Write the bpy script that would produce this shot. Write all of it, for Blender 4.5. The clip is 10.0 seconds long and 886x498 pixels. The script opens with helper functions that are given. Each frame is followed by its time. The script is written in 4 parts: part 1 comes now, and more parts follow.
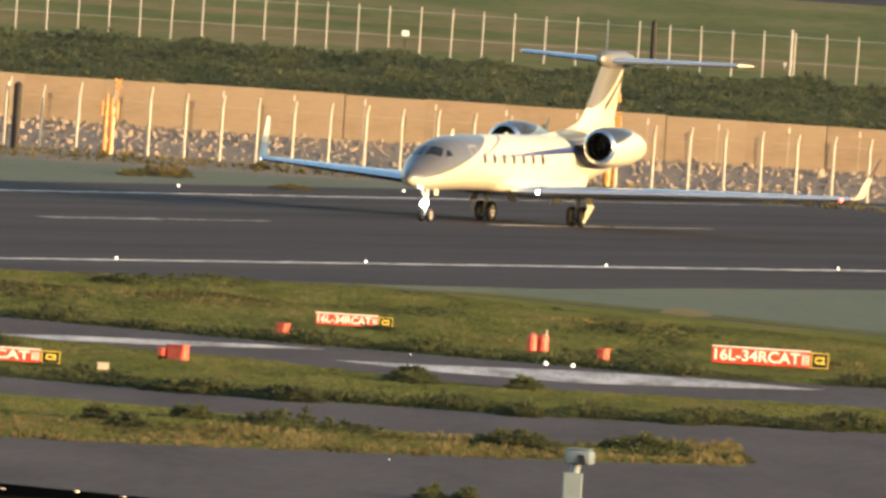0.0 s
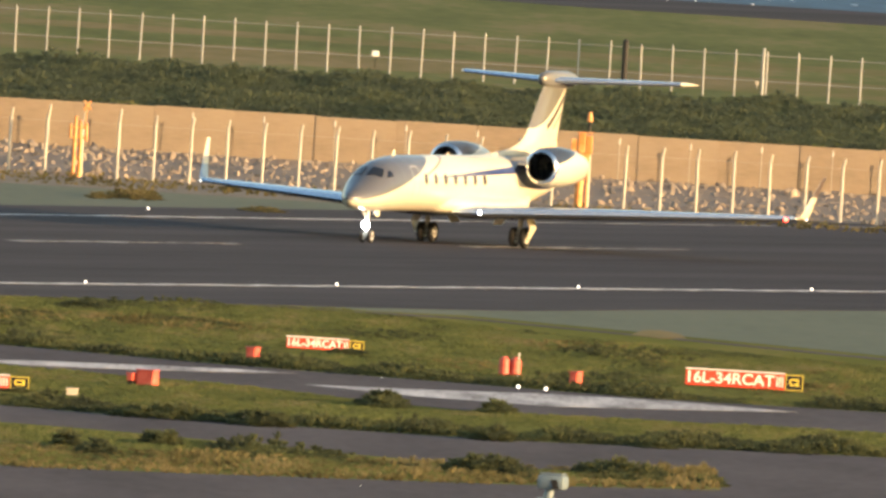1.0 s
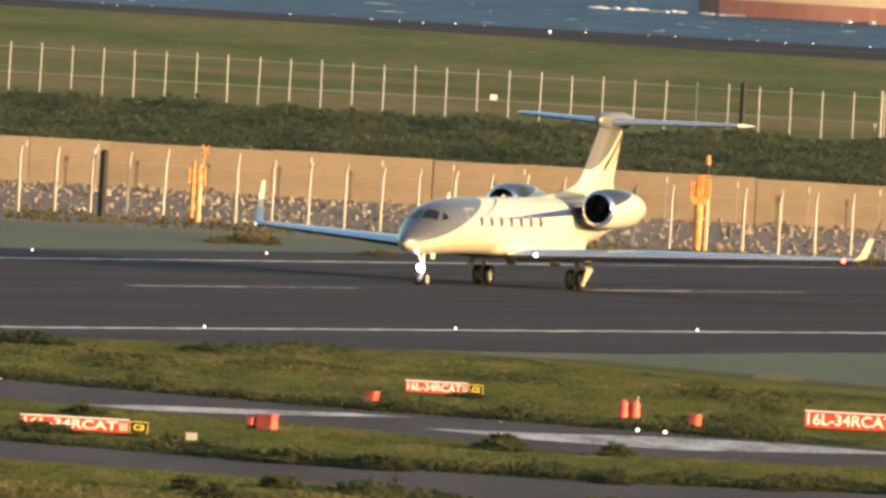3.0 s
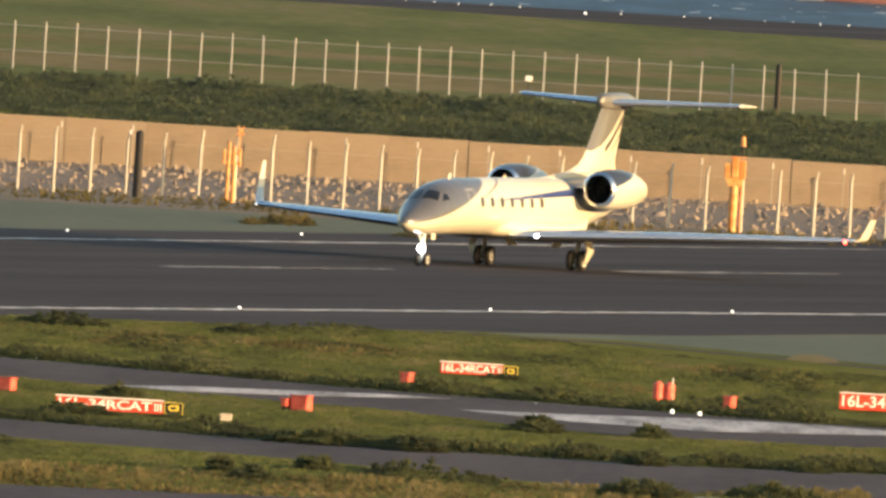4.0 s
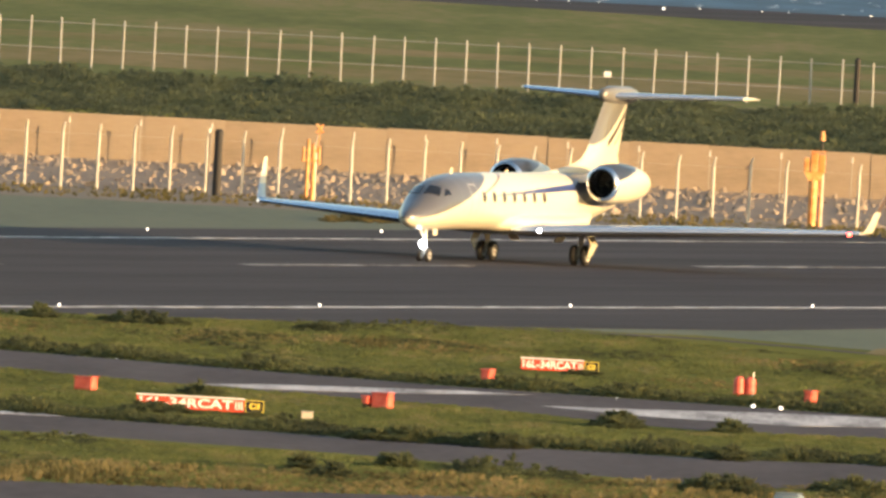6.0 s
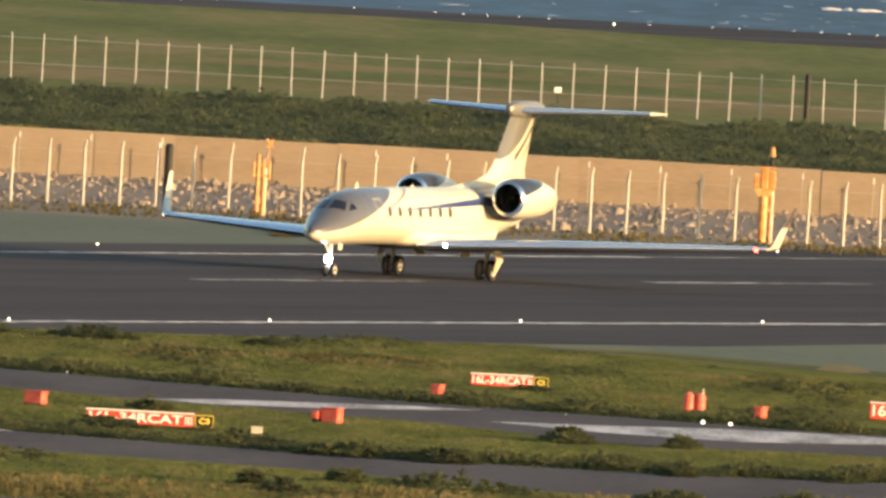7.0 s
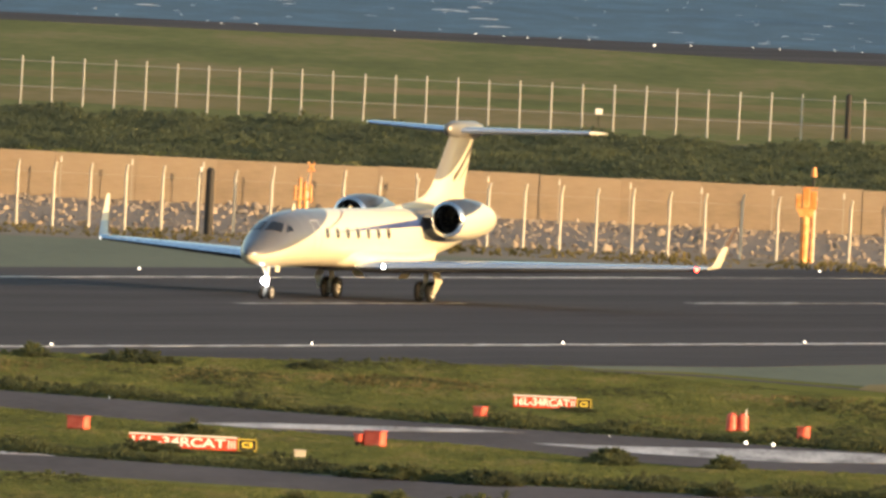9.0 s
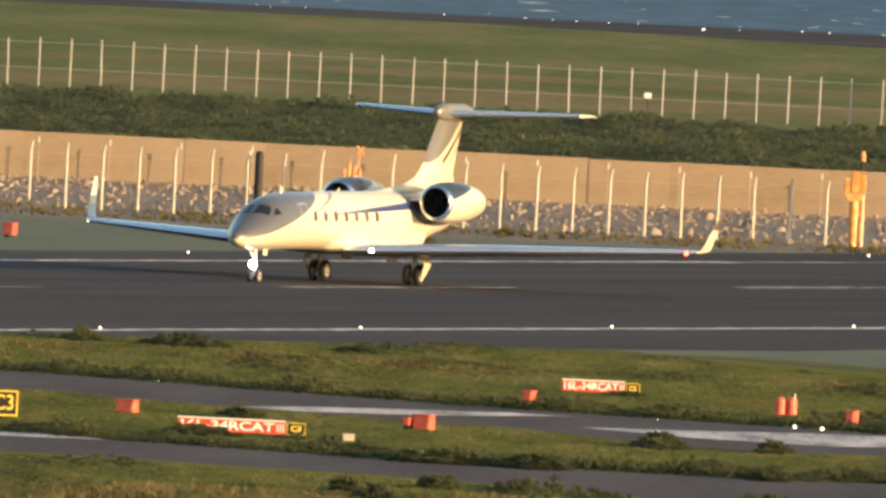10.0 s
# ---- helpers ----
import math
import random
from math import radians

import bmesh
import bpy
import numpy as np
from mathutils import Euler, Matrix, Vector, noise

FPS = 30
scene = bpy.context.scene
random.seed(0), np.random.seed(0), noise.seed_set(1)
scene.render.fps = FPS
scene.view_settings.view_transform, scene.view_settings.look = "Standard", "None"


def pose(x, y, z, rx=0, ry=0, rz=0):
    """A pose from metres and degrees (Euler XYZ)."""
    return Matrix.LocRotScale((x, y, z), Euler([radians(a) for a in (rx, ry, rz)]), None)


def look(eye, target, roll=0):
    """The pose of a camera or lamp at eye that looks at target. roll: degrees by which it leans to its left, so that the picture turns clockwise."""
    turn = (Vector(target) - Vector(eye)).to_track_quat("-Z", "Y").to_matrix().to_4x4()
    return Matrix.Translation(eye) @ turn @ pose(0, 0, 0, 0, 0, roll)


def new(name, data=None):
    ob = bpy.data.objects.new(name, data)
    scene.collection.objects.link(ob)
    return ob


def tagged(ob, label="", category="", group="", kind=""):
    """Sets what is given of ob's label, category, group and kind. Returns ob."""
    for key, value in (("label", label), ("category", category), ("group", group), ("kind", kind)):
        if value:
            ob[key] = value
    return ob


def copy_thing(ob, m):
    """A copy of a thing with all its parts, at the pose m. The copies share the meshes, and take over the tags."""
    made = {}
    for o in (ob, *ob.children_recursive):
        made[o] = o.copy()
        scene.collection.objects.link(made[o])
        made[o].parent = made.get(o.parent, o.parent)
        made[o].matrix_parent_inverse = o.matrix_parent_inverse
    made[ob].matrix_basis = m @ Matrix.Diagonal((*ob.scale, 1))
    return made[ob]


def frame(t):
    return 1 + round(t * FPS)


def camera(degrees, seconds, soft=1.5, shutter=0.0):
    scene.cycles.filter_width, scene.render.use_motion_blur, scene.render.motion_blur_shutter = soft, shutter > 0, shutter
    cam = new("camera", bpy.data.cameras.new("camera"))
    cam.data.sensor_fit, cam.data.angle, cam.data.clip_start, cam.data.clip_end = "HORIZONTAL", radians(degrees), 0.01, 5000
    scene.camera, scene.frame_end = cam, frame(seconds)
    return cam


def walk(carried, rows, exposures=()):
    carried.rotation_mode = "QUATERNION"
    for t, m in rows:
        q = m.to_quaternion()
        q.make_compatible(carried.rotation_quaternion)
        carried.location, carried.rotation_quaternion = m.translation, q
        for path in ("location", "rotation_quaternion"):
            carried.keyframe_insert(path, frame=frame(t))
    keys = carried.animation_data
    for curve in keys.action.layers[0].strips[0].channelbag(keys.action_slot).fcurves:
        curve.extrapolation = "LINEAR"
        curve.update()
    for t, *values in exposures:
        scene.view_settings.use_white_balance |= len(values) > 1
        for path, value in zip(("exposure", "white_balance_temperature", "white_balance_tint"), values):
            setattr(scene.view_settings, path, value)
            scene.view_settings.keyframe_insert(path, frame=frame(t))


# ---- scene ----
from itertools import product

# ------------------------------------------------------------ camera and its way
EYE_Z = 28.0
cam = camera(1.3212, 10.0, soft=3.0)


def aim(yaw, pitch, roll, back=0.0):
    """The camera on its deck: degrees to the left, degrees up, lean; metres back."""
    eye = Vector((0, -back, EYE_Z))
    a, b = radians(yaw), radians(pitch)
    way = Vector((-math.sin(a) * math.cos(b), math.cos(a) * math.cos(b), math.sin(b)))
    return look(eye, eye + way * 1000, roll)


walk(cam, [
    (0.0, aim(-0.0271, -0.9764, 3.74, 10.0)),
    (0.5, aim(-0.0148, -0.9985, 3.59)),
    (1.0, aim(-0.0680, -0.9467, 3.49)),
    (1.5, aim(-0.1190, -0.8801, 3.48)),
    (2.0, aim(-0.0849, -0.8512, 3.67)),
    (2.5, aim(0.0000, -0.8653, 3.60)),
    (3.0, aim(0.1124, -0.8920, 3.30)),
    (3.2, aim(0.1359, -0.9008, 3.32)),
    (4.3, aim(0.1584, -0.9381, 3.38)),
    (4.5, aim(0.1558, -0.9547, 3.38)),
    (5.0, aim(0.2087, -1.0017, 3.13)),
    (5.5, aim(0.2699, -0.9856, 2.99)),
    (5.7, aim(0.2831, -0.9631, 2.99)),
    (6.8, aim(0.2236, -0.9073, 3.04)),
    (7.0, aim(0.2085, -0.9079, 3.11)),
    (7.5, aim(0.2076, -0.9417, 3.13)),
    (8.0, aim(0.2300, -0.9500, 2.86)),
    (8.5, aim(0.2604, -0.9162, 2.82)),
    (9.0, aim(0.2725, -0.8778, 2.74)),
    (9.5, aim(0.2939, -0.8708, 2.81)),
    (10.0, aim(0.3442, -0.9053, 2.79)),
], exposures=[(0.0, 1.66), (0.5, 1.72), (1.0, 1.70), (1.5, 1.58), (2.5, 1.47), (3.2, 1.47), (4.5, 1.47), (5.0, 1.62), (5.5, 1.78), (6.2, 1.66), (7.0, 1.56), (8.0, 1.60), (9.0, 1.56), (10.0, 1.50)])

# ------------------------------------------------------------ light: low evening sun behind the camera
SUN_EL, SUN_AZ = 6.5, 63.0       # degrees up; degrees from behind the camera towards its right
world = bpy.data.worlds.new("evening_sky")
scene.world = world
world.use_nodes = True
wn = world.node_tree
sky = wn.nodes.new("ShaderNodeTexSky")
sky.sky_type = "NISHITA"
sky.sun_disc = False
sky.sun_elevation = radians(SUN_EL)
sky.sun_rotation = radians(180 - SUN_AZ)
sky.altitude = 10
sky.dust_density = 1.8
bg = wn.nodes["Background"]
bg.inputs["Strength"].default_value = 0.15
wn.links.new(sky.outputs[0], bg.inputs["Color"])

sun_data = bpy.data.lights.new("sun", "SUN")
sun_data.energy = 3.5
sun_data.angle = radians(0.5)
sun_data.color = (1.0, 0.66, 0.34)
sun = new("sun", sun_data)
se, sa = radians(SUN_EL), radians(SUN_AZ)
to_sun = Vector((math.sin(sa) * math.cos(se), -math.cos(sa) * math.cos(se), math.sin(se)))
sun.matrix_world = look(to_sun * 500 + Vector((0, 1500, 0)), (0, 1500, 0))


# ------------------------------------------------------------ materials
def material(name, colours, scale=1.0, rough=0.7, metal=0.0, bump=0.0, bump_scale=20.0, spread=0.5, stretch=(1, 1, 1), spec=0.5, per_piece=0.0, emit=None, turn=0.0):
    """A surface that varies between its colours by coarse and fine noise, in metres."""
    m = bpy.data.materials.new(name)
    m.use_nodes = True
    nt = m.node_tree
    b = nt.nodes["Principled BSDF"]
    co = nt.nodes.new("ShaderNodeTexCoord")
    mp = nt.nodes.new("ShaderNodeMapping")
    mp.inputs["Scale"].default_value = stretch
    spin = nt.nodes.new("ShaderNodeMapping")
    spin.inputs["Rotation"].default_value = (0, 0, radians(turn))
    nt.links.new(co.outputs["Object"], spin.inputs["Vector"])
    nt.links.new(spin.outputs[0], mp.inputs["Vector"])
    big = nt.nodes.new("ShaderNodeTexNoise")
    big.inputs["Scale"].default_value = scale
    big.inputs["Detail"].default_value = 5
    fine = nt.nodes.new("ShaderNodeTexNoise")
    fine.inputs["Scale"].default_value = scale * 9
    fine.inputs["Detail"].default_value = 3
    for n in (big, fine):
        nt.links.new(mp.outputs[0], n.inputs["Vector"])
    mix = nt.nodes.new("ShaderNodeMix")
    mix.inputs[0].default_value = 0.35
    nt.links.new(big.outputs["Fac"], mix.inputs[2])
    nt.links.new(fine.outputs["Fac"], mix.inputs[3])
    last = mix.outputs[0]
    if per_piece:
        info = nt.nodes.new("ShaderNodeObjectInfo")
        add = nt.nodes.new("ShaderNodeMath")
        add.operation = "MULTIPLY_ADD"
        add.inputs[1].default_value = per_piece
        nt.links.new(info.outputs["Random"], add.inputs[0])
        sub = nt.nodes.new("ShaderNodeMath")
        sub.operation = "SUBTRACT"
        sub.inputs[1].default_value = per_piece / 2
        nt.links.new(last, sub.inputs[0])
        nt.links.new(sub.outputs[0], add.inputs[2])
        last = add.outputs[0]
    ramp = nt.nodes.new("ShaderNodeValToRGB")
    els = ramp.color_ramp.elements
    lo, hi = 0.5 - spread / 2, 0.5 + spread / 2
    els[0].position, els[1].position = lo, hi
    els[0].color, els[1].color = (*colours[0], 1), (*colours[-1], 1)
    for i, c in enumerate(colours[1:-1], 1):
        e = els.new(lo + (hi - lo) * i / (len(colours) - 1))
        e.color = (*c, 1)
    nt.links.new(last, ramp.inputs[0])
    nt.links.new(ramp.outputs[0], b.inputs["Base Color"])
    b.inputs["Roughness"].default_value = rough
    b.inputs["Metallic"].default_value = metal
    b.inputs["Specular IOR Level"].default_value = spec
    if bump:
        bn = nt.nodes.new("ShaderNodeTexNoise")
        bn.inputs["Scale"].default_value = bump_scale
        bn.inputs["Detail"].default_value = 4
        nt.links.new(co.outputs["Object"], bn.inputs["Vector"])
        bp = nt.nodes.new("ShaderNodeBump")
        bp.inputs["Strength"].default_value = bump
        bp.inputs["Distance"].default_value = 0.1
        nt.links.new(bn.outputs["Fac"], bp.inputs["Height"])
        nt.links.new(bp.outputs[0], b.inputs["Normal"])
    if emit:
        b.inputs["Emission Color"].default_value = (*emit[0], 1)
        b.inputs["Emission Strength"].default_value = emit[1]
    return m


def leafy(name, colours, rough=0.75):
    """Leaves and blades: each island takes its own colour, patches of it by coarse noise."""
    m = bpy.data.materials.new(name)
    m.use_nodes = True
    nt = m.node_tree
    b = nt.nodes["Principled BSDF"]
    geo = nt.nodes.new("ShaderNodeNewGeometry")
    co = nt.nodes.new("ShaderNodeTexCoord")
    mp = nt.nodes.new("ShaderNodeMapping")
    mp.inputs["Scale"].default_value = (1, 0.12, 1)
    nt.links.new(co.outputs["Object"], mp.inputs["Vector"])
    n = nt.nodes.new("ShaderNodeTexNoise")
    n.inputs["Scale"].default_value = 0.35
    n.inputs["Detail"].default_value = 4
    nt.links.new(mp.outputs[0], n.inputs["Vector"])
    mix = nt.nodes.new("ShaderNodeMix")
    mix.inputs[0].default_value = 0.18
    nt.links.new(n.outputs["Fac"], mix.inputs[2])
    nt.links.new(geo.outputs["Random Per Island"], mix.inputs[3])
    ramp = nt.nodes.new("ShaderNodeValToRGB")
    els = ramp.color_ramp.elements
    els[0].position, els[1].position = 0.35, 0.66
    els[0].color, els[1].color = (*colours[0], 1), (*colours[-1], 1)
    for i, c in enumerate(colours[1:-1], 1):
        els.new(0.35 + 0.31 * i / (len(colours) - 1)).color = (*c, 1)
    nt.links.new(mix.outputs[0], ramp.inputs[0])
    nt.links.new(ramp.outputs[0], b.inputs["Base Color"])
    b.inputs["Roughness"].default_value = rough
    b.inputs["Specular IOR Level"].default_value = 0.1
    thin = nt.nodes.new("ShaderNodeBsdfTranslucent")
    nt.links.new(ramp.outputs[0], thin.inputs["Color"])
    both = nt.nodes.new("ShaderNodeMixShader")
    both.inputs[0].default_value = 0.52
    nt.links.new(b.outputs[0], both.inputs[1])
    nt.links.new(thin.outputs[0], both.inputs[2])
    nt.links.new(both.outputs[0], nt.nodes["Material Output"].inputs["Surface"])
    return m


GRASS_GROUND = material("grass_ground", [(0.105, 0.108, 0.036), (0.145, 0.146, 0.044), (0.20, 0.168, 0.068)], 0.15, 0.9, bump=0.3, bump_scale=2, stretch=(1, 0.15, 1), spec=0.0)
FIELD = material("far_grass", [(0.090, 0.101, 0.030), (0.126, 0.132, 0.040), (0.188, 0.150, 0.066)], 0.08, 0.95, stretch=(1, 0.12, 1), spec=0.05, spread=0.24)
DRYFIELD = material("dry_field", [(0.11, 0.12, 0.028), (0.16, 0.13, 0.05), (0.22, 0.16, 0.075)], 0.06, 0.95, stretch=(1, 0.15, 1), spec=0.05, spread=0.3)
ASPHALT = material("runway_asphalt", [(0.040, 0.036, 0.038), (0.060, 0.0535, 0.056), (0.080, 0.072, 0.073)], 0.12, 0.95, bump=0.1, bump_scale=30, stretch=(1.6, 0.06, 1), spec=0.05, turn=19.07, spread=0.36)
TAXI = material("taxiway_asphalt", [(0.064, 0.054, 0.055), (0.093, 0.079, 0.080), (0.124, 0.105, 0.104)], 0.2, 0.95, bump=0.1, bump_scale=30, stretch=(1, 0.12, 1), spec=0.04)
GREEN_PAVE = material("green_paving", [(0.075, 0.085, 0.055), (0.10, 0.112, 0.072), (0.12, 0.12, 0.08)], 0.15, 0.9, stretch=(1, 0.1, 1), spec=0.2)
LINE = material("worn_white_paint", [(0.09, 0.082, 0.08), (0.40, 0.385, 0.37), (0.66, 0.64, 0.61)], 1.1, 0.7, spread=0.34, stretch=(1, 0.4, 1))
FAINT = material("faded_white_paint", [(0.07, 0.067, 0.065), (0.22, 0.21, 0.20), (0.42, 0.41, 0.39)], 0.5, 0.8, spread=0.4, stretch=(1, 0.1, 1))
PALE = material("pale_worn_concrete", [(0.09, 0.08, 0.08), (0.34, 0.315, 0.315), (0.58, 0.545, 0.535)], 0.6, 0.85, spread=0.3, stretch=(1, 0.1, 1))
WALLC = material("sunlit_tan_concrete", [(0.18, 0.135, 0.09), (0.25, 0.19, 0.13), (0.29, 0.23, 0.16)], 0.5, 0.9, bump=0.2, bump_scale=8, per_piece=0.12, stretch=(0.4, 1, 1.6))
ROCK = material("rubble_stone", [(0.180, 0.142, 0.108), (0.255, 0.206, 0.160), (0.370, 0.308, 0.245)], 1.2, 0.95, bump=0.25, bump_scale=6, per_piece=0.25)
ROCK_SMALL = material("small_rubble", [(0.185, 0.143, 0.106), (0.245, 0.194, 0.148), (0.320, 0.260, 0.200)], 1.4, 0.95, bump=0.25, bump_scale=6, spread=0.4)
GAPS = material("dark_rubble_bed", [(0.175, 0.137, 0.103), (0.235, 0.187, 0.142)], 1.0, 0.95)
SOIL = material("dry_soil", [(0.07, 0.056, 0.04), (0.11, 0.085, 0.058), (0.15, 0.115, 0.078)], 0.4, 0.95, stretch=(1, 0.2, 1))
POST = material("weathered_white_post", [(0.40, 0.375, 0.315), (0.54, 0.505, 0.43)], 2.0, 0.6)
POST_FAR = material("galvanised_post", [(0.29, 0.29, 0.275), (0.37, 0.365, 0.345)], 2.0, 0.6)
WIRE = material("fence_wire", [(0.252, 0.235, 0.201), (0.324, 0.298, 0.255)], 2.0, 0.6)
BLACK = material("black_paint", [(0.008, 0.007, 0.0065), (0.018, 0.015, 0.013)], 2.0, 0.7)
ORANGE = material("orange_paint", [(0.50, 0.15, 0.035), (0.62, 0.26, 0.065), (0.72, 0.42, 0.17)], 2.4, 0.45, spread=0.3)
RED = material("red_sign_face", [(0.62, 0.045, 0.02), (0.78, 0.07, 0.03)], 2.0, 0.45)
REDDULL = material("red_equipment_paint", [(0.46, 0.05, 0.03), (0.62, 0.10, 0.06), (0.72, 0.20, 0.14)], 3.0, 0.5, spread=0.4)
WHITE = material("white_paint", [(0.72, 0.70, 0.66), (0.82, 0.80, 0.77)], 2.0, 0.5)
YELLOW = material("yellow_paint", [(0.72, 0.55, 0.05), (0.80, 0.62, 0.08)], 2.0, 0.5)
STONEBOX = material("pale_concrete_box", [(0.42, 0.36, 0.28), (0.55, 0.48, 0.38)], 3.0, 0.85)
LAMP = material("lamp_glass", [(0.8, 0.78, 0.72), (0.85, 0.83, 0.78)], 3.0, 0.2, emit=((1.0, 0.92, 0.78), 0.7))
SEA = material("sea_water", [(0.007, 0.028, 0.062), (0.016, 0.050, 0.098), (0.036, 0.088, 0.148)], 0.25, 0.55, bump=1.0, bump_scale=0.35, stretch=(1, 0.12, 1), spec=0.15, spread=0.3)
FOAM = material("white_foam", [(0.45, 0.45, 0.45), (0.8, 0.8, 0.78)], 0.5, 0.8)
# grass and scrub colours are lifted and blued to carry the haze
GRASS = leafy("grass_blades", [(0.104, 0.116, 0.050), (0.142, 0.158, 0.056), (0.178, 0.188, 0.064), (0.225, 0.200, 0.094)])
WEED = leafy("weed_leaves", [(0.068, 0.076, 0.044), (0.100, 0.110, 0.052), (0.144, 0.150, 0.064)])
SCRUB = leafy("hazy_scrub_leaves", [(0.078, 0.093, 0.064), (0.097, 0.114, 0.070), (0.123, 0.136, 0.075)])
DRY = leafy("dry_grass", [(0.095, 0.085, 0.036), (0.185, 0.155, 0.068), (0.265, 0.21, 0.10)])


# ------------------------------------------------------------ building helpers
def thing(name, label, category, m=None, group="", kind=""):
    ob = new(name)
    if m is not None:
        ob.matrix_world = m
    return tagged(ob, label, category, group, kind)


def smooth(me, angle=40):
    for p in me.polygons:
        p.use_smooth = True
    me.set_sharp_from_angle(angle=radians(angle))


def part(name, bm, mat, parent=None, label="", shade=0):
    me = bpy.data.meshes.new(name)
    bmesh.ops.recalc_face_normals(bm, faces=bm.faces)
    bm.to_mesh(me)
    bm.free()
    me.materials.append(mat)
    if shade:
        smooth(me, shade)
    ob = new(name, me)
    ob.parent = parent
    return tagged(ob, label)


def share(name, me, m, parent, label=""):
    ob = new(name, me)
    ob.parent = parent
    ob.matrix_basis = m
    return tagged(ob, label)


def box(x0, x1, y0, y1, z0, z1, bevel=0.0, bm=None):
    bm = bm or bmesh.new()
    made = bmesh.ops.create_cube(bm, size=1, matrix=Matrix.LocRotScale(((x0 + x1) / 2, (y0 + y1) / 2, (z0 + z1) / 2), None, (x1 - x0, y1 - y0, z1 - z0)))
    if bevel:
        es = {e for v in made["verts"] for e in v.link_edges}
        bmesh.ops.bevel(bm, geom=list(es), offset=bevel, segments=2, affect="EDGES", profile=0.6)
    return bm


def rod(a, b, r0, r1=None, n=10, bm=None, caps=True):
    bm = bm or bmesh.new()
    a, b = Vector(a), Vector(b)
    d = b - a
    m = Matrix.Translation((a + b) / 2) @ d.to_track_quat("Z", "Y").to_matrix().to_4x4()
    bmesh.ops.create_cone(bm, cap_ends=caps, segments=n, radius1=r0, radius2=r0 if r1 is None else r1, depth=d.length, matrix=m)
    return bm


def loft(rings, close=True, caps=True, bm=None):
    bm = bm or bmesh.new()
    vs = [[bm.verts.new(p) for p in ring] for ring in rings]
    n = len(vs[0])
    for a, b in zip(vs, vs[1:]):
        for i in range(n if close else n - 1):
            j = (i + 1) % n
            bm.faces.new((a[i], a[j], b[j], b[i]))
    if caps:
        bm.faces.new(vs[0][::-1])
        bm.faces.new(vs[-1])
    return bm


def sheet(name, outline, z, mat, label, category, depth=0.05):
    """A flat piece of paving with a thickness."""
    bm = bmesh.new()
    top = bm.faces.new([bm.verts.new((x, y, z)) for x, y in outline])
    made = bmesh.ops.extrude_face_region(bm, geom=[top])
    for v in made["geom"]:
        if isinstance(v, bmesh.types.BMVert):
            v.co.z = z - depth
    return tagged(part(name, bm, mat), label, category, kind="structure")


def along(points):
    """y at any x on a bent line."""
    xs, ys = zip(*points)
    return lambda x: float(np.interp(x, xs, ys))


# ------------------------------------------------------------ the ground
def build_ground():
    bm = bmesh.new()
    bm.faces.new([bm.verts.new(p) for p in ((-900, -200, 0), (900, -200, 0), (900, 2740, 0), (-900, 2740, 0))])
    tagged(part("ground", bm, GRASS_GROUND), "grass airfield ground, green with dry patches", "ground", kind="structure")
    bm = bmesh.new()
    bm.faces.new([bm.verts.new(p) for p in ((-900, 1856, 0.03), (900, 1856, 0.03), (900, 2868, 0.03), (-900, 2868, 0.03))])
    tagged(part("far_field", bm, FIELD), "mown grass field beyond the sea wall", "grass field", kind="structure")
    bm = bmesh.new()
    bm.faces.new([bm.verts.new(p) for p in ((-2500, 2700, -1.2), (2500, 2700, -1.2), (2500, 4990, -1.2), (-2500, 4990, -1.2))])
    tagged(part("water", bm, SEA), "choppy blue sea water", "water", kind="structure")


RUN = Vector((30.31, 87.7)).normalized()      # the runway's way, from the camera
SIDE = Vector((RUN.y, -RUN.x))                # to its right
NEAR0 = Vector((-1.91, 1586.0))               # a point on the near edge line


def on_runway(along_m, off):
    """off: metres from the near edge line, to the far side positive."""
    p = NEAR0 + RUN * along_m - SIDE * off
    return p.x, p.y


def strip(a0, a1, off, width):
    return [on_runway(a0, off - width / 2), on_runway(a1, off - width / 2), on_runway(a1, off + width / 2), on_runway(a0, off + width / 2)]


WIDE = 57.0
GRASS_EDGE = [(-30, 1500), (-24.5, 1509), (-11.2, 1524), (-2.2, 1538), (5, 1553), (12, 1579)]


def worn_line(name, a0, a1, off, width, mat, label, seed, fray=0.3, step=1.6):
    """A painted line whose edges have crumbled unevenly."""
    rng = random.Random(seed)
    rings, a = [], a0
    while a < a1:
        w0, w1 = width / 2 * (1 + rng.uniform(-fray, fray)), width / 2 * (1 + rng.uniform(-fray, fray))
        d = rng.uniform(-fray, fray) * width * 0.35
        (xa, ya), (xb, yb) = on_runway(a, off + d - w0), on_runway(a, off + d + w1)
        rings.append([(xa, ya, 0.021), (xb, yb, 0.021), (xb, yb, 0.011), (xa, ya, 0.011)])
        a += step * rng.uniform(0.6, 1.4)
    return tagged(part(name, loft(rings), mat), label, "painted line", kind="structure")


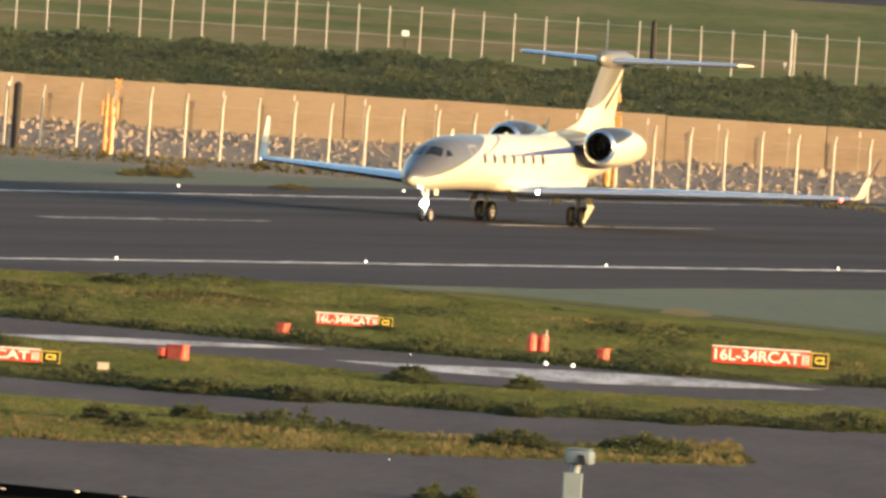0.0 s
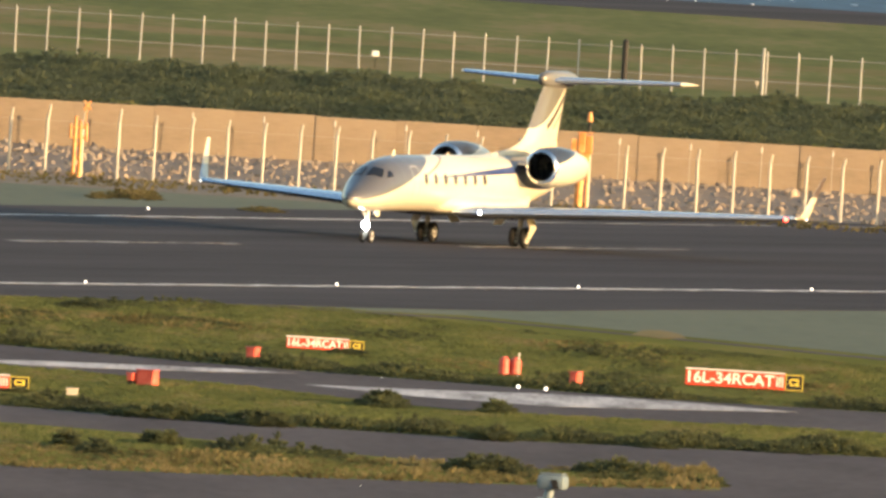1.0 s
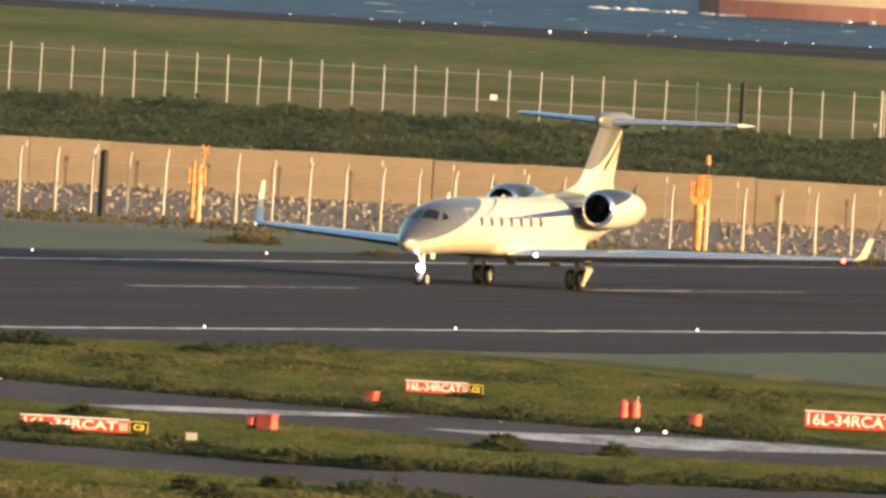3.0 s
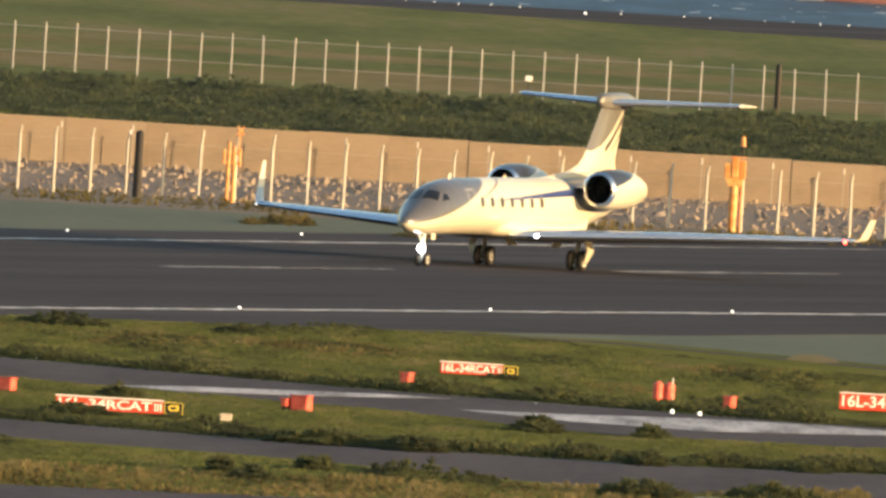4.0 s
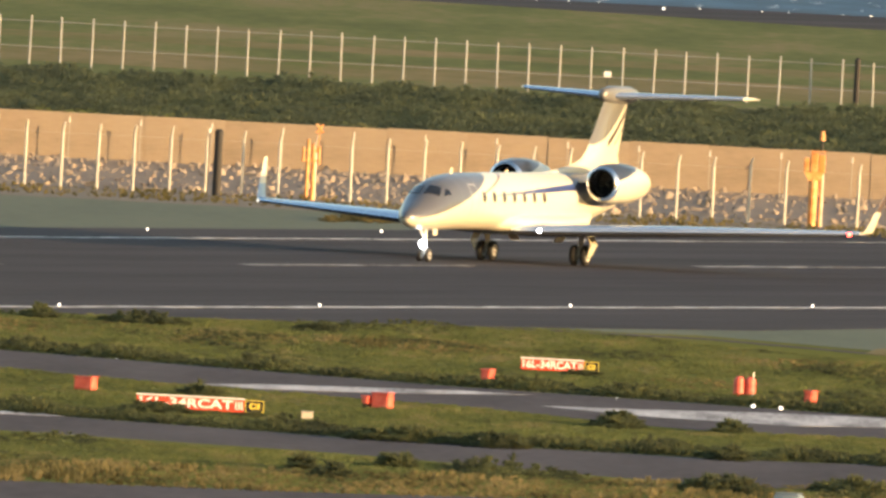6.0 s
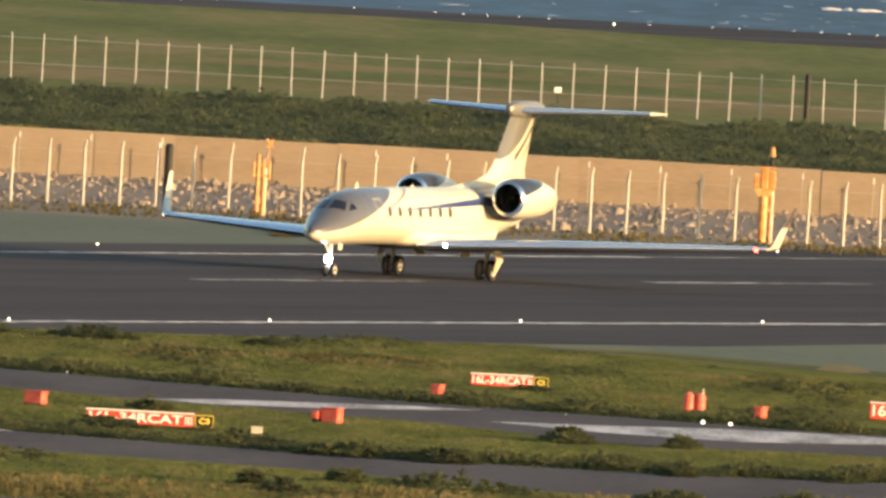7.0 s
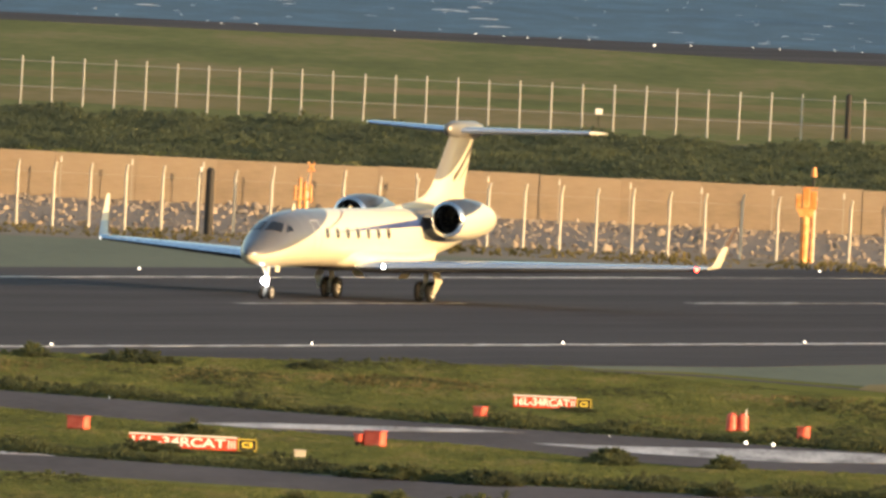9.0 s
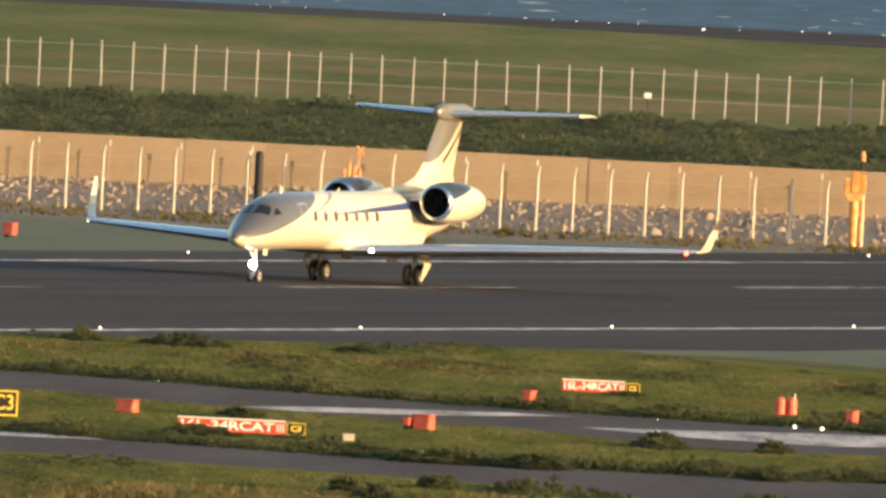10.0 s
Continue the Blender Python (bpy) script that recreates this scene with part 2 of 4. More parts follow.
def build_runway():
    sheet("runway", [on_runway(-420, -2), *GRASS_EDGE, on_runway(90, -13.5), on_runway(640, -13.5), on_runway(640, WIDE + 9), on_runway(-420, WIDE + 9)], 0.016, ASPHALT, "dark worn asphalt runway", "runway", 0.1)
    worn_line("edge_line", -400, 600, 0, 0.95, LINE, "worn white runway edge line", 71)
    worn_line("edge_line", -400, 180, WIDE, 0.8, LINE, "worn white runway edge line", 72)
    worn_line("edge_line", 180, 600, WIDE, 0.4, FAINT, "faded far stretch of the runway edge line", 73)
    for a in range(-486, 600, 60):
        worn_line("centre_dash", a - 1, a + 15, 33.8, 0.85, FAINT, "faded white runway centre dash", 600 + a, 0.5, 1.0)
        worn_line("centre_dash", a + 15.1, a + 29, 33.7, 0.34, FAINT, "nearly worn-off end of a runway centre dash", 900 + a, 0.8, 0.9)


T1_FAR = along([(-60, 1478), (-23, 1432), (-14.5, 1420), (-6, 1408), (2.2, 1401), (9.7, 1393), (17, 1394), (60, 1396)])
T1_NEAR = along([(-60, 1430), (-22.5, 1398), (-14, 1383), (-6, 1374), (2, 1353), (17, 1357), (60, 1362)])
T2_FAR = along([(-60, 1362), (-21, 1323), (-9.4, 1311), (4, 1308), (16, 1317), (60, 1330)])
T2_NEAR = along([(-60, 1330), (-20.8, 1294), (-9.3, 1286), (0.25, 1270), (6, 1266), (11, 1272)])
ROAD_FAR = along([(-60, 1200), (-19.5, 1221), (-9, 1227), (5, 1243), (11, 1252)])


def build_taxiways():
    xs = np.linspace(-60, 60, 41)
    sheet("taxiway", [(x, T1_NEAR(x)) for x in xs] + [(x, T1_FAR(x)) for x in xs[::-1]], 0.016, TAXI, "grey asphalt taxiway between grass strips", "taxiway")
    island = np.linspace(-60, 11, 30)
    out = [(-60, 900), (60, 900)] + [(60, T2_FAR(60)), (16, 1317), (4, 1308), (-9.4, 1311), (-21, 1323), (-60, 1362)]
    sheet("service_road", out, 0.012, TAXI, "grey asphalt service road and apron", "road")
    for_island = [(x, ROAD_FAR(x)) for x in island] + [(x, T2_NEAR(x)) for x in island[::-1]]
    sheet("grass_island", for_island, 0.016, GRASS_GROUND, "grass island between the paved strips", "grass")
    sheet("green_paving", [(-9, 1529), (26, 1629), (26, 1492), (9.7, 1524), (3, 1537)], 0.008, GREEN_PAVE, "dull green paved runway shoulder", "paving")
    sheet("green_paving", [(-60, 1600), (0, 1720), (12, 1808), (-60, 1808)], 0.008, GREEN_PAVE, "dull green paved strip beyond the runway", "paving")
    sheet("soil_strip", [(-60, 1806), (60, 1806), (60, 1838.4), (-60, 1838.4)], 0.012, SOIL, "bare brown soil at the foot of the stones", "soil")
    sheet("paving_joint", [(-12, 1532.5), (3, 1531.5), (9.7, 1518), (24, 1490), (24, 1486), (9.7, 1515), (3, 1528.5), (-12, 1530.5)], 0.013, TAXI, "dark joint along the green shoulder", "paving")
    sheet("pale_strip", [(-15.6, 1388), (-13, 1385), (-9, 1389), (-3.4, 1400), (-6, 1401), (-10, 1397), (-13, 1394)], 0.022, PALE, "pale worn concrete strip on the taxiway", "paving", 0.005)
    sheet("pale_strip", [(-3.0, 1381), (1, 1372), (6, 1369), (10, 1376), (14.8, 1385), (10, 1391), (5.4, 1390), (0.7, 1384)], 0.022, PALE, "pale worn concrete strip on the taxiway", "paving", 0.005)
    sheet("pale_strip", [(-26, 1318), (-19.2, 1321), (-20, 1324), (-26, 1329)], 0.022, PALE, "pale worn concrete strip on the road", "paving", 0.005)
    sheet("soil_patch", [(9.4, 1516), (9.9, 1527), (10.7, 1530), (11.4, 1524), (11.6, 1516), (10.6, 1512)], 0.019, DRYFIELD, "bare brown patch at the edge of the green shoulder", "soil", 0.004)
    sheet("dry_strip", [(-400, 2335), (400, 2335), (400, 2415), (-400, 2415)], 0.035, DRYFIELD, "dry brown grass strip along the far fence", "grass", 0.004)
    sheet("dry_strip", [(-400, 2470), (400, 2460), (400, 2490), (-400, 2510)], 0.035, DRYFIELD, "dry brown grass strip on the far field", "grass", 0.004)
    sheet("shore_road", [(-400, 2830), (-16, 2826), (4, 2804), (13, 2790), (400, 2790), (400, 2885), (-400, 2885)], 0.04, ASPHALT, "dark asphalt road along the shore", "road", 1.4)


build_ground()
build_runway()
build_taxiways()


# ------------------------------------------------------------ the business jet
def math_node(nt, op, a, b=None, clamp=False):
    n = nt.nodes.new("ShaderNodeMath")
    n.operation = op
    n.use_clamp = clamp
    for i, v in enumerate((a, b)):
        if v is None:
            continue
        if isinstance(v, (int, float)):
            n.inputs[i].default_value = v
        else:
            nt.links.new(v, n.inputs[i])
    return n.outputs[0]


def jet_paint(name, layout):
    """Glossy aircraft paint; layout adds areas of colour by the place on the airframe."""
    m = bpy.data.materials.new(name)
    m.use_nodes = True
    nt = m.node_tree
    b = nt.nodes["Principled BSDF"]
    b.inputs["Roughness"].default_value = 0.28
    b.inputs["Coat Weight"].default_value = 0.3
    b.inputs["Coat Roughness"].default_value = 0.1
    co = nt.nodes.new("ShaderNodeTexCoord")
    sep = nt.nodes.new("ShaderNodeSeparateXYZ")
    nt.links.new(co.outputs["Object"], sep.inputs[0])
    n = nt.nodes.new("ShaderNodeTexNoise")
    n.inputs["Scale"].default_value = 1.5
    n.inputs["Detail"].default_value = 5
    nt.links.new(co.outputs["Object"], n.inputs["Vector"])
    ramp = nt.nodes.new("ShaderNodeValToRGB")
    ramp.color_ramp.elements[0].color = (0.545, 0.508, 0.392, 1)
    ramp.color_ramp.elements[1].color = (0.60, 0.562, 0.44, 1)
    nt.links.new(n.outputs["Fac"], ramp.inputs[0])
    colour = ramp.outputs[0]
    for mask, rgb in layout(nt, sep.outputs[0], sep.outputs[1], sep.outputs[2]):
        mix = nt.nodes.new("ShaderNodeMix")
        mix.data_type = "RGBA"
        nt.links.new(mask, mix.inputs[0])
        nt.links.new(colour, mix.inputs[6])
        mix.inputs[7].default_value = (*rgb, 1)
        colour = mix.outputs[2]
    nt.links.new(colour, b.inputs["Base Color"])
    return m


def fuselage_areas(nt, x, y, z):
    f = lambda *a, **k: math_node(nt, *a, **k)
    d = f("MAXIMUM", f("SUBTRACT", 16.1, x), 0.0)
    rise = f("ADD", f("MULTIPLY", f("POWER", d, 1.25), 0.148), 1.86)
    grey = f("MULTIPLY", f("SUBTRACT", z, rise), 25, clamp=True)
    # thin dark sweep up from the first window
    lz = f("ADD", f("MULTIPLY", f("SUBTRACT", 9.9, x), 0.24), 3.0)
    thin = f("LESS_THAN", f("ABSOLUTE", f("SUBTRACT", z, lz)), 0.035)
    thin = f("MULTIPLY", thin, f("LESS_THAN", x, 9.9))
    # blue band that widens aft along the windows
    run = f("SUBTRACT", 8.2, x)
    bz = f("ADD", f("MULTIPLY", run, 0.042), 2.98)
    wide = f("ADD", f("MULTIPLY", run, 0.013), 0.02)
    blue = f("LESS_THAN", f("ABSOLUTE", f("SUBTRACT", z, bz)), wide)
    blue = f("MULTIPLY", blue, f("LESS_THAN", x, 8.2))
    # dark blue-grey round the fuselage beside the engines, rounded at its lower front
    oval = f("ADD", f("POWER", f("DIVIDE", f("ABSOLUTE", f("ADD", x, 5.2)), 3.4), 2.4), f("POWER", f("DIVIDE", f("ABSOLUTE", f("SUBTRACT", z, 3.4)), 0.85), 2.4))
    crown = f("MULTIPLY", f("LESS_THAN", f("ADD", x, f("MULTIPLY", f("SUBTRACT", z, 3.4), 0.5)), -1.8), f("GREATER_THAN", z, 3.4))
    aft = f("MAXIMUM", f("LESS_THAN", oval, 1.0), crown)
    return [(grey, (0.080, 0.083, 0.094)), (thin, (0.12, 0.08, 0.06)), (blue, (0.025, 0.04, 0.14)), (aft, (0.060, 0.068, 0.095))]


def fin_areas(nt, x, y, z):
    f = lambda *a, **k: math_node(nt, *a, **k)
    # grey upper leading part with a curved lower edge, and a dark sweep along it
    curve = f("ADD", f("MULTIPLY", f("POWER", f("MAXIMUM", f("SUBTRACT", -6.2, x), 0.0), 1.5), 0.23), 5.25)
    grey = f("GREATER_THAN", z, curve)
    s1 = f("LESS_THAN", f("ABSOLUTE", f("SUBTRACT", f("ADD", curve, -0.42), z)), 0.14)
    s1 = f("MULTIPLY", s1, f("LESS_THAN", x, -7.8))
    s2 = f("MULTIPLY", f("LESS_THAN", f("ABSOLUTE", f("SUBTRACT", f("ADD", curve, -0.95), z)), 0.06), f("LESS_THAN", x, -8.8))
    # rudder's trailing edge, its shading painted as a dark strip
    rear = f("SUBTRACT", f("MULTIPLY", f("SUBTRACT", z, 5.0), -0.36), 9.62)
    edge = f("MULTIPLY", f("LESS_THAN", x, rear), f("GREATER_THAN", z, 4.7))
    return [(s2, (0.10, 0.08, 0.065)), (grey, (0.125, 0.122, 0.112)), (s1, (0.075, 0.06, 0.05)), (edge, (0.11, 0.095, 0.08))]


def nacelle_areas(nt, x, y, z):
    f = lambda *a, **k: math_node(nt, *a, **k)
    top = f("GREATER_THAN", z, f("ADD", f("MULTIPLY", f("SUBTRACT", -2.0, x), 0.19), 3.80))
    return [(top, (0.030, 0.033, 0.042))]


def plain_areas(nt, x, y, z):
    return []


def winglet_areas(nt, x, y, z):
    """The outer face of the blade is dark above its middle; blue sky-lit shade is painted on the inner root."""
    f = lambda *a, **k: math_node(nt, *a, **k)
    co = nt.nodes.new("ShaderNodeTexCoord")
    sep = nt.nodes.new("ShaderNodeSeparateXYZ")
    nt.links.new(co.outputs["Normal"], sep.inputs[0])
    outer = f("GREATER_THAN", f("MULTIPLY", sep.outputs[1], y), 0.0)
    root = f("MULTIPLY", f("SUBTRACT", 1.0, outer), f("LESS_THAN", z, 2.75))
    return [(root, (0.22, 0.31, 0.42)), (f("MULTIPLY", outer, f("GREATER_THAN", z, 3.02)), (0.10, 0.075, 0.065))]


PAINT_BODY = jet_paint("jet_body_paint", fuselage_areas)
PAINT_FIN = jet_paint("jet_fin_paint", fin_areas)
PAINT_NACELLE = jet_paint("jet_nacelle_paint", nacelle_areas)
PAINT_WHITE = jet_paint("jet_white_paint", plain_areas)
PAINT_WINGLET = jet_paint("jet_winglet_paint", winglet_areas)
# sky's blue is tinted into the skin colour
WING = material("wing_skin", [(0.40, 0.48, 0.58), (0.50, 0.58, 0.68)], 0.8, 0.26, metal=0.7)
# dark colour for shade and the ground's reflection on the wing
WING_SHADE = material("wing_shade_skin", [(0.045, 0.052, 0.066), (0.075, 0.084, 0.102)], 0.8, 0.22)
CHROME = material("polished_lip", [(0.62, 0.61, 0.60), (0.74, 0.73, 0.71)], 2.0, 0.14, metal=1.0)
DARK = material("dark_duct", [(0.006, 0.006, 0.007), (0.012, 0.012, 0.013)], 3.0, 0.8)
FAN = material("fan_blades", [(0.008, 0.008, 0.009), (0.02, 0.02, 0.022)], 4.0, 0.6, metal=0.3)
CABIN_GLASS = material("cabin_window_glass", [(0.045, 0.04, 0.04), (0.10, 0.088, 0.08)], 5.0, 0.18)
GLASS = material("dark_window_glass", [(0.008, 0.009, 0.012), (0.014, 0.016, 0.02)], 3.0, 0.08)
TYRE = material("tyre_rubber", [(0.012, 0.011, 0.011), (0.022, 0.02, 0.02)], 6.0, 0.85)
RIM = material("wheel_rim", [(0.62, 0.60, 0.55), (0.75, 0.73, 0.68)], 4.0, 0.4)
STRUT = material("gear_leg", [(0.62, 0.60, 0.56), (0.74, 0.72, 0.68)], 4.0, 0.4)
BEAM = material("landing_light", [(1, 1, 1), (1, 1, 1)], 1.0, 0.2, emit=((0.95, 0.97, 1.0), 8.0))
NAV_RED = material("red_navigation_light", [(0.8, 0.03, 0.02), (0.9, 0.05, 0.03)], 1.0, 0.2, emit=((1.0, 0.05, 0.03), 7.0))
GREYLINE = material("grey_frame", [(0.30, 0.295, 0.285), (0.37, 0.36, 0.35)], 3.0, 0.4)

# the fuselage: place along it, top, bottom, half width
HULL = [(16.30, 1.98, 1.88, 0.05), (16.20, 2.10, 1.74, 0.18), (16.0, 2.22, 1.62, 0.34), (15.6, 2.42, 1.51, 0.55), (15.0, 2.70, 1.44, 0.78), (14.5, 2.97, 1.42, 0.93),
        (13.8, 3.33, 1.41, 1.05), (13.2, 3.57, 1.40, 1.11), (12.4, 3.75, 1.40, 1.17), (11.5, 3.86, 1.42, 1.2), (10.5, 3.92, 1.43, 1.2), (6.0, 3.96, 1.44, 1.2),
        (0.0, 4.00, 1.46, 1.2), (-3.0, 4.02, 1.56, 1.19), (-5.0, 4.02, 1.80, 1.12), (-7.0, 3.98, 2.15, 0.98), (-9.0, 3.92, 2.60, 0.76), (-11.0, 3.82, 3.05, 0.48), (-12.4, 3.72, 3.34, 0.22), (-13.0, 3.64, 3.46, 0.08)]


def hull_at(x):
    xs = [h[0] for h in HULL][::-1]
    return [float(np.interp(x, xs, [h[i] for h in HULL][::-1])) for i in (1, 2, 3)]


def hull_side(x, z, out=0.0):
    """The skin's half width at a height."""
    top, bot, w = hull_at(x)
    c, r = (top + bot) / 2, (top - bot) / 2
    k = max(0.0, 1 - ((z - c) / (r + out)) ** 2)
    return (w + out) * math.sqrt(k)


def airfoil(xl, xt, y, z, thick, n=9, up=(0, 0, 1)):
    """A closed section from leading to trailing edge."""
    c = xl - xt
    ring = []
    for i in range(n):
        s = 0.5 - 0.5 * math.cos(math.pi * i / (n - 1))
        ring.append((s, thick * (1.48 * math.sqrt(s) - 0.63 * s - 1.76 * s * s + 1.42 * s ** 3 - 0.5 * s ** 4)))
    pts = [(s, t) for s, t in ring] + [(s, -0.75 * t) for s, t in ring[-2:0:-1]]
    u = Vector(up)
    return [Vector((xl - s * c, y, z)) + u * (t * c) for s, t in pts]


def shell_patch(corners, out, nx=4, nz=4):
    """A pane that follows the skin: four corners (x, z) on the left side, with a thickness."""
    bm = bmesh.new()
    outer, inner = [], []
    for lay, off in ((outer, out), (inner, out - 0.05)):
        for j in range(nz + 1):
            row = []
            for i in range(nx + 1):
                s, t = i / nx, j / nz
                x = (corners[0][0] * (1 - s) + corners[1][0] * s) * (1 - t) + (corners[3][0] * (1 - s) + corners[2][0] * s) * t
                z = (corners[0][1] * (1 - s) + corners[1][1] * s) * (1 - t) + (corners[3][1] * (1 - s) + corners[2][1] * s) * t
                row.append(bm.verts.new((x, hull_side(x, z, off), z)))
            lay.append(row)
    for j, i in product(range(nz), range(nx)):
        bm.faces.new((outer[j][i], outer[j][i + 1], outer[j + 1][i + 1], outer[j + 1][i]))
    return bm


def round_patch(corners, out, n=6):
    """A pane on the nose: four corners (x, degrees down from the crown)."""
    bm = bmesh.new()
    grid = []
    for j in range(n + 1):
        row = []
        for i in range(n + 1):
            s, t = i / n, j / n
            x, a = [(corners[0][k] * (1 - s) + corners[1][k] * s) * (1 - t) + (corners[3][k] * (1 - s) + corners[2][k] * s) * t for k in (0, 1)]
            top, bot, w = hull_at(x)
            c, r = (top + bot) / 2, (top - bot) / 2
            row.append(bm.verts.new((x, (w + out) * math.sin(radians(a)), c + (r + out) * math.cos(radians(a)))))
        grid.append(row)
    for j, i in product(range(n), range(n)):
        bm.faces.new((grid[j][i], grid[j][i + 1], grid[j + 1][i + 1], grid[j + 1][i]))
    return bm


def oval_pane(xc, zc, rx, rz, out):
    bm = bmesh.new()
    mid = bm.verts.new((xc, hull_side(xc, zc, out), zc))
    ring = []
    for k in range(20):
        a = 2 * math.pi * k / 20
        x, z = xc + rx * math.copysign(abs(math.cos(a)) ** 0.8, math.cos(a)), zc + rz * math.copysign(abs(math.sin(a)) ** 0.8, math.sin(a))
        ring.append(bm.verts.new((x, hull_side(x, z, out), z)))
    for i in range(20):
        bm.faces.new((mid, ring[i], ring[(i + 1) % 20]))
    return bm


def mirrored(bm):
    other = bm.copy()
    for v in other.verts:
        v.co.y = -v.co.y
    return other


def wheel(parent, x, y, r, w):
    """A tyre with its rim, free to turn about its axle."""
    prof = [(r * 0.55, -w / 2 * 0.8), (r * 0.8, -w / 2), (r * 0.95, -w / 2 * 0.8), (r, -w / 4), (r, w / 4), (r * 0.95, w / 2 * 0.8), (r * 0.8, w / 2), (r * 0.55, w / 2 * 0.8)]
    rings = [[(a * math.cos(k * math.pi / 14), b, a * math.sin(k * math.pi / 14)) for k in range(28)] for a, b in prof]
    ob = part("wheel", loft(rings), TYRE, parent, "black rubber tyre", 35)
    ob.matrix_basis = pose(x, y, r)
    bm = loft([[(a * math.cos(k * math.pi / 10), b, a * math.sin(k * math.pi / 10)) for k in range(20)] for a, b in
               [(r * 0.3, -w * 0.36), (r * 0.58, -w * 0.46), (r * 0.58, w * 0.46), (r * 0.3, w * 0.36)]])
    for k in range(6):
        a = k * math.pi / 3
        for s in (-1, 1):
            p = (r * 0.4 * math.cos(a), s * w * 0.4, r * 0.4 * math.sin(a))
            rod(p, (p[0], p[1] + s * 0.03, p[2]), r * 0.07, n=6, bm=bm)
    part("rim", bm, RIM, ob, "pale metal rim", 35)
    return ob


def build_jet():
    jet = thing("business_jet", "white and grey twin-engine business jet rolling on the runway", "airplane")
    rings = []
    # more stations by interpolation for a smooth skin
    xs = sorted({*[h[0] for h in HULL], *np.round(np.linspace(-12.6, 16.0, 64), 3)}, reverse=True)
    for x in xs:
        top, bot, w = hull_at(x)
        c, r = (top + bot) / 2, (top - bot) / 2
        rings.append([(x, w * math.cos(a), c + r * math.sin(a)) for a in np.linspace(0, 2 * math.pi, 41)[:-1]])
    part("fuselage", loft(rings), PAINT_BODY, jet, "white fuselage with grey nose top and blue window band", 60)
    # belly fairing under the wing
    rings = []
    for x, w, zb in ((7.4, 0.4, 1.52), (6.2, 1.0, 1.40), (4.5, 1.38, 1.36), (0, 1.45, 1.36), (-3, 1.35, 1.42), (-5.0, 0.7, 1.85)):
        rings.append([(x, w * math.copysign(abs(math.cos(a)) ** 0.7, math.cos(a)), zb + 0.45 + 0.45 * math.sin(a) * 1.0) for a in np.linspace(0, 2 * math.pi, 25)[:-1]])
    part("belly_fairing", loft(rings), PAINT_WHITE, jet, "", 60)
    # cabin windows, seven on each side
    for k in range(7):
        x = 9.75 - 1.23 * k
        bm = oval_pane(x, 2.92, 0.22, 0.225, 0.012)
        ot = mirrored(bm)
        for side in (bm, ot):
            part("cabin_window", side, CABIN_GLASS, jet, "dark oval cabin window")
        fr = oval_pane(x, 2.92, 0.26, 0.265, 0.006)
        ot = mirrored(fr)
        for side in (fr, ot):
            part("window_surround", side, GREYLINE, jet)
    # windscreen and cockpit side panes
    for cs in ([(14.50, 6), (14.12, 46), (13.56, 33), (13.74, 6)], [(13.86, 54), (13.28, 61), (13.31, 46), (13.44, 42)]):
        bm = round_patch(cs, 0.025)
        ot = mirrored(bm)
        for side in (bm, ot):
            part("cockpit_pane", side, GLASS, jet, "dark cockpit pane", 60)
    # entry door outline just behind the cockpit
    bm = bmesh.new()
    for x0, x1, z0, z1 in ((11.25, 11.31, 2.1, 3.45), (10.45, 10.51, 2.1, 3.45), (10.45, 11.31, 3.42, 3.48)):
        p = shell_patch([(x0, z0), (x1, z0), (x1, z1), (x0, z1)], 0.008, 2, 6)
        me = bpy.data.meshes.new("tmp")
        p.to_mesh(me)
        p.free()
        bm.from_mesh(me)
        bpy.data.meshes.remove(me)
    part("door_seam", bm, GREYLINE, jet)
    # wings with upturned winglets
    for s in (1, -1):
        secs = [airfoil(5.6, -2.9, s * 0.9, 1.46, 0.085), airfoil(4.7, -2.6, s * 2.2, 1.48, 0.09), airfoil(1.9, -3.0, s * 6.4, 1.68, 0.12), airfoil(-1.9, -3.75, s * 13.95, 2.02, 0.15), airfoil(-2.45, -3.80, s * 14.2, 2.05, 0.12)]
        wing = part("wing", loft(secs), WING, jet, "swept wing, sky blue coloured in above, dark ground reflection coloured in below", 40)
        wing.data.materials.append(WING_SHADE)
        # lower and leading-edge faces get the painted shade, chosen by normal
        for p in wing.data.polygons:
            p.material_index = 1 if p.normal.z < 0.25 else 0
        blade = [(14.2, 2.05, -2.45, -3.80, 0.1), (14.32, 2.11, -2.70, -3.85, 0.5), (14.40, 2.32, -2.92, -3.92, 0.8), (14.45, 2.62, -3.18, -4.05, 0.86),
                 (14.58, 3.30, -3.80, -4.42, 0.87), (14.70, 3.88, -4.35, -4.76, 0.87), (14.71, 3.92, -4.50, -4.74, 0.87)]
        secs = [airfoil(a, b, s * y, z, 0.085, up=(0, -s * math.sin(k * math.pi / 2), math.cos(k * math.pi / 2))) for y, z, a, b, k in blade]
        part("winglet", loft(secs), PAINT_WINGLET, jet, "tall white winglet, blue shade coloured on its inner root, dark on its upper outer face", 40)
        for y in (4.5, 7.3, 10.0):
            x = float(np.interp(y, [2.2, 6.4, 13.85], [-2.2, -2.6, -4.3]))
            z = float(np.interp(y, [0.9, 13.85], [1.42, 2.02]))
            part("flap_fairing", rod((x + 1.1, s * y, z - 0.05), (x - 0.45, s * y, z - 0.08), 0.10, 0.03, 8), PAINT_WHITE, jet, "", 40)
    bm = bmesh.new()
    bmesh.ops.create_uvsphere(bm, u_segments=12, v_segments=8, radius=0.095, matrix=Matrix.Translation((-1.92, 13.95, 2.0)))
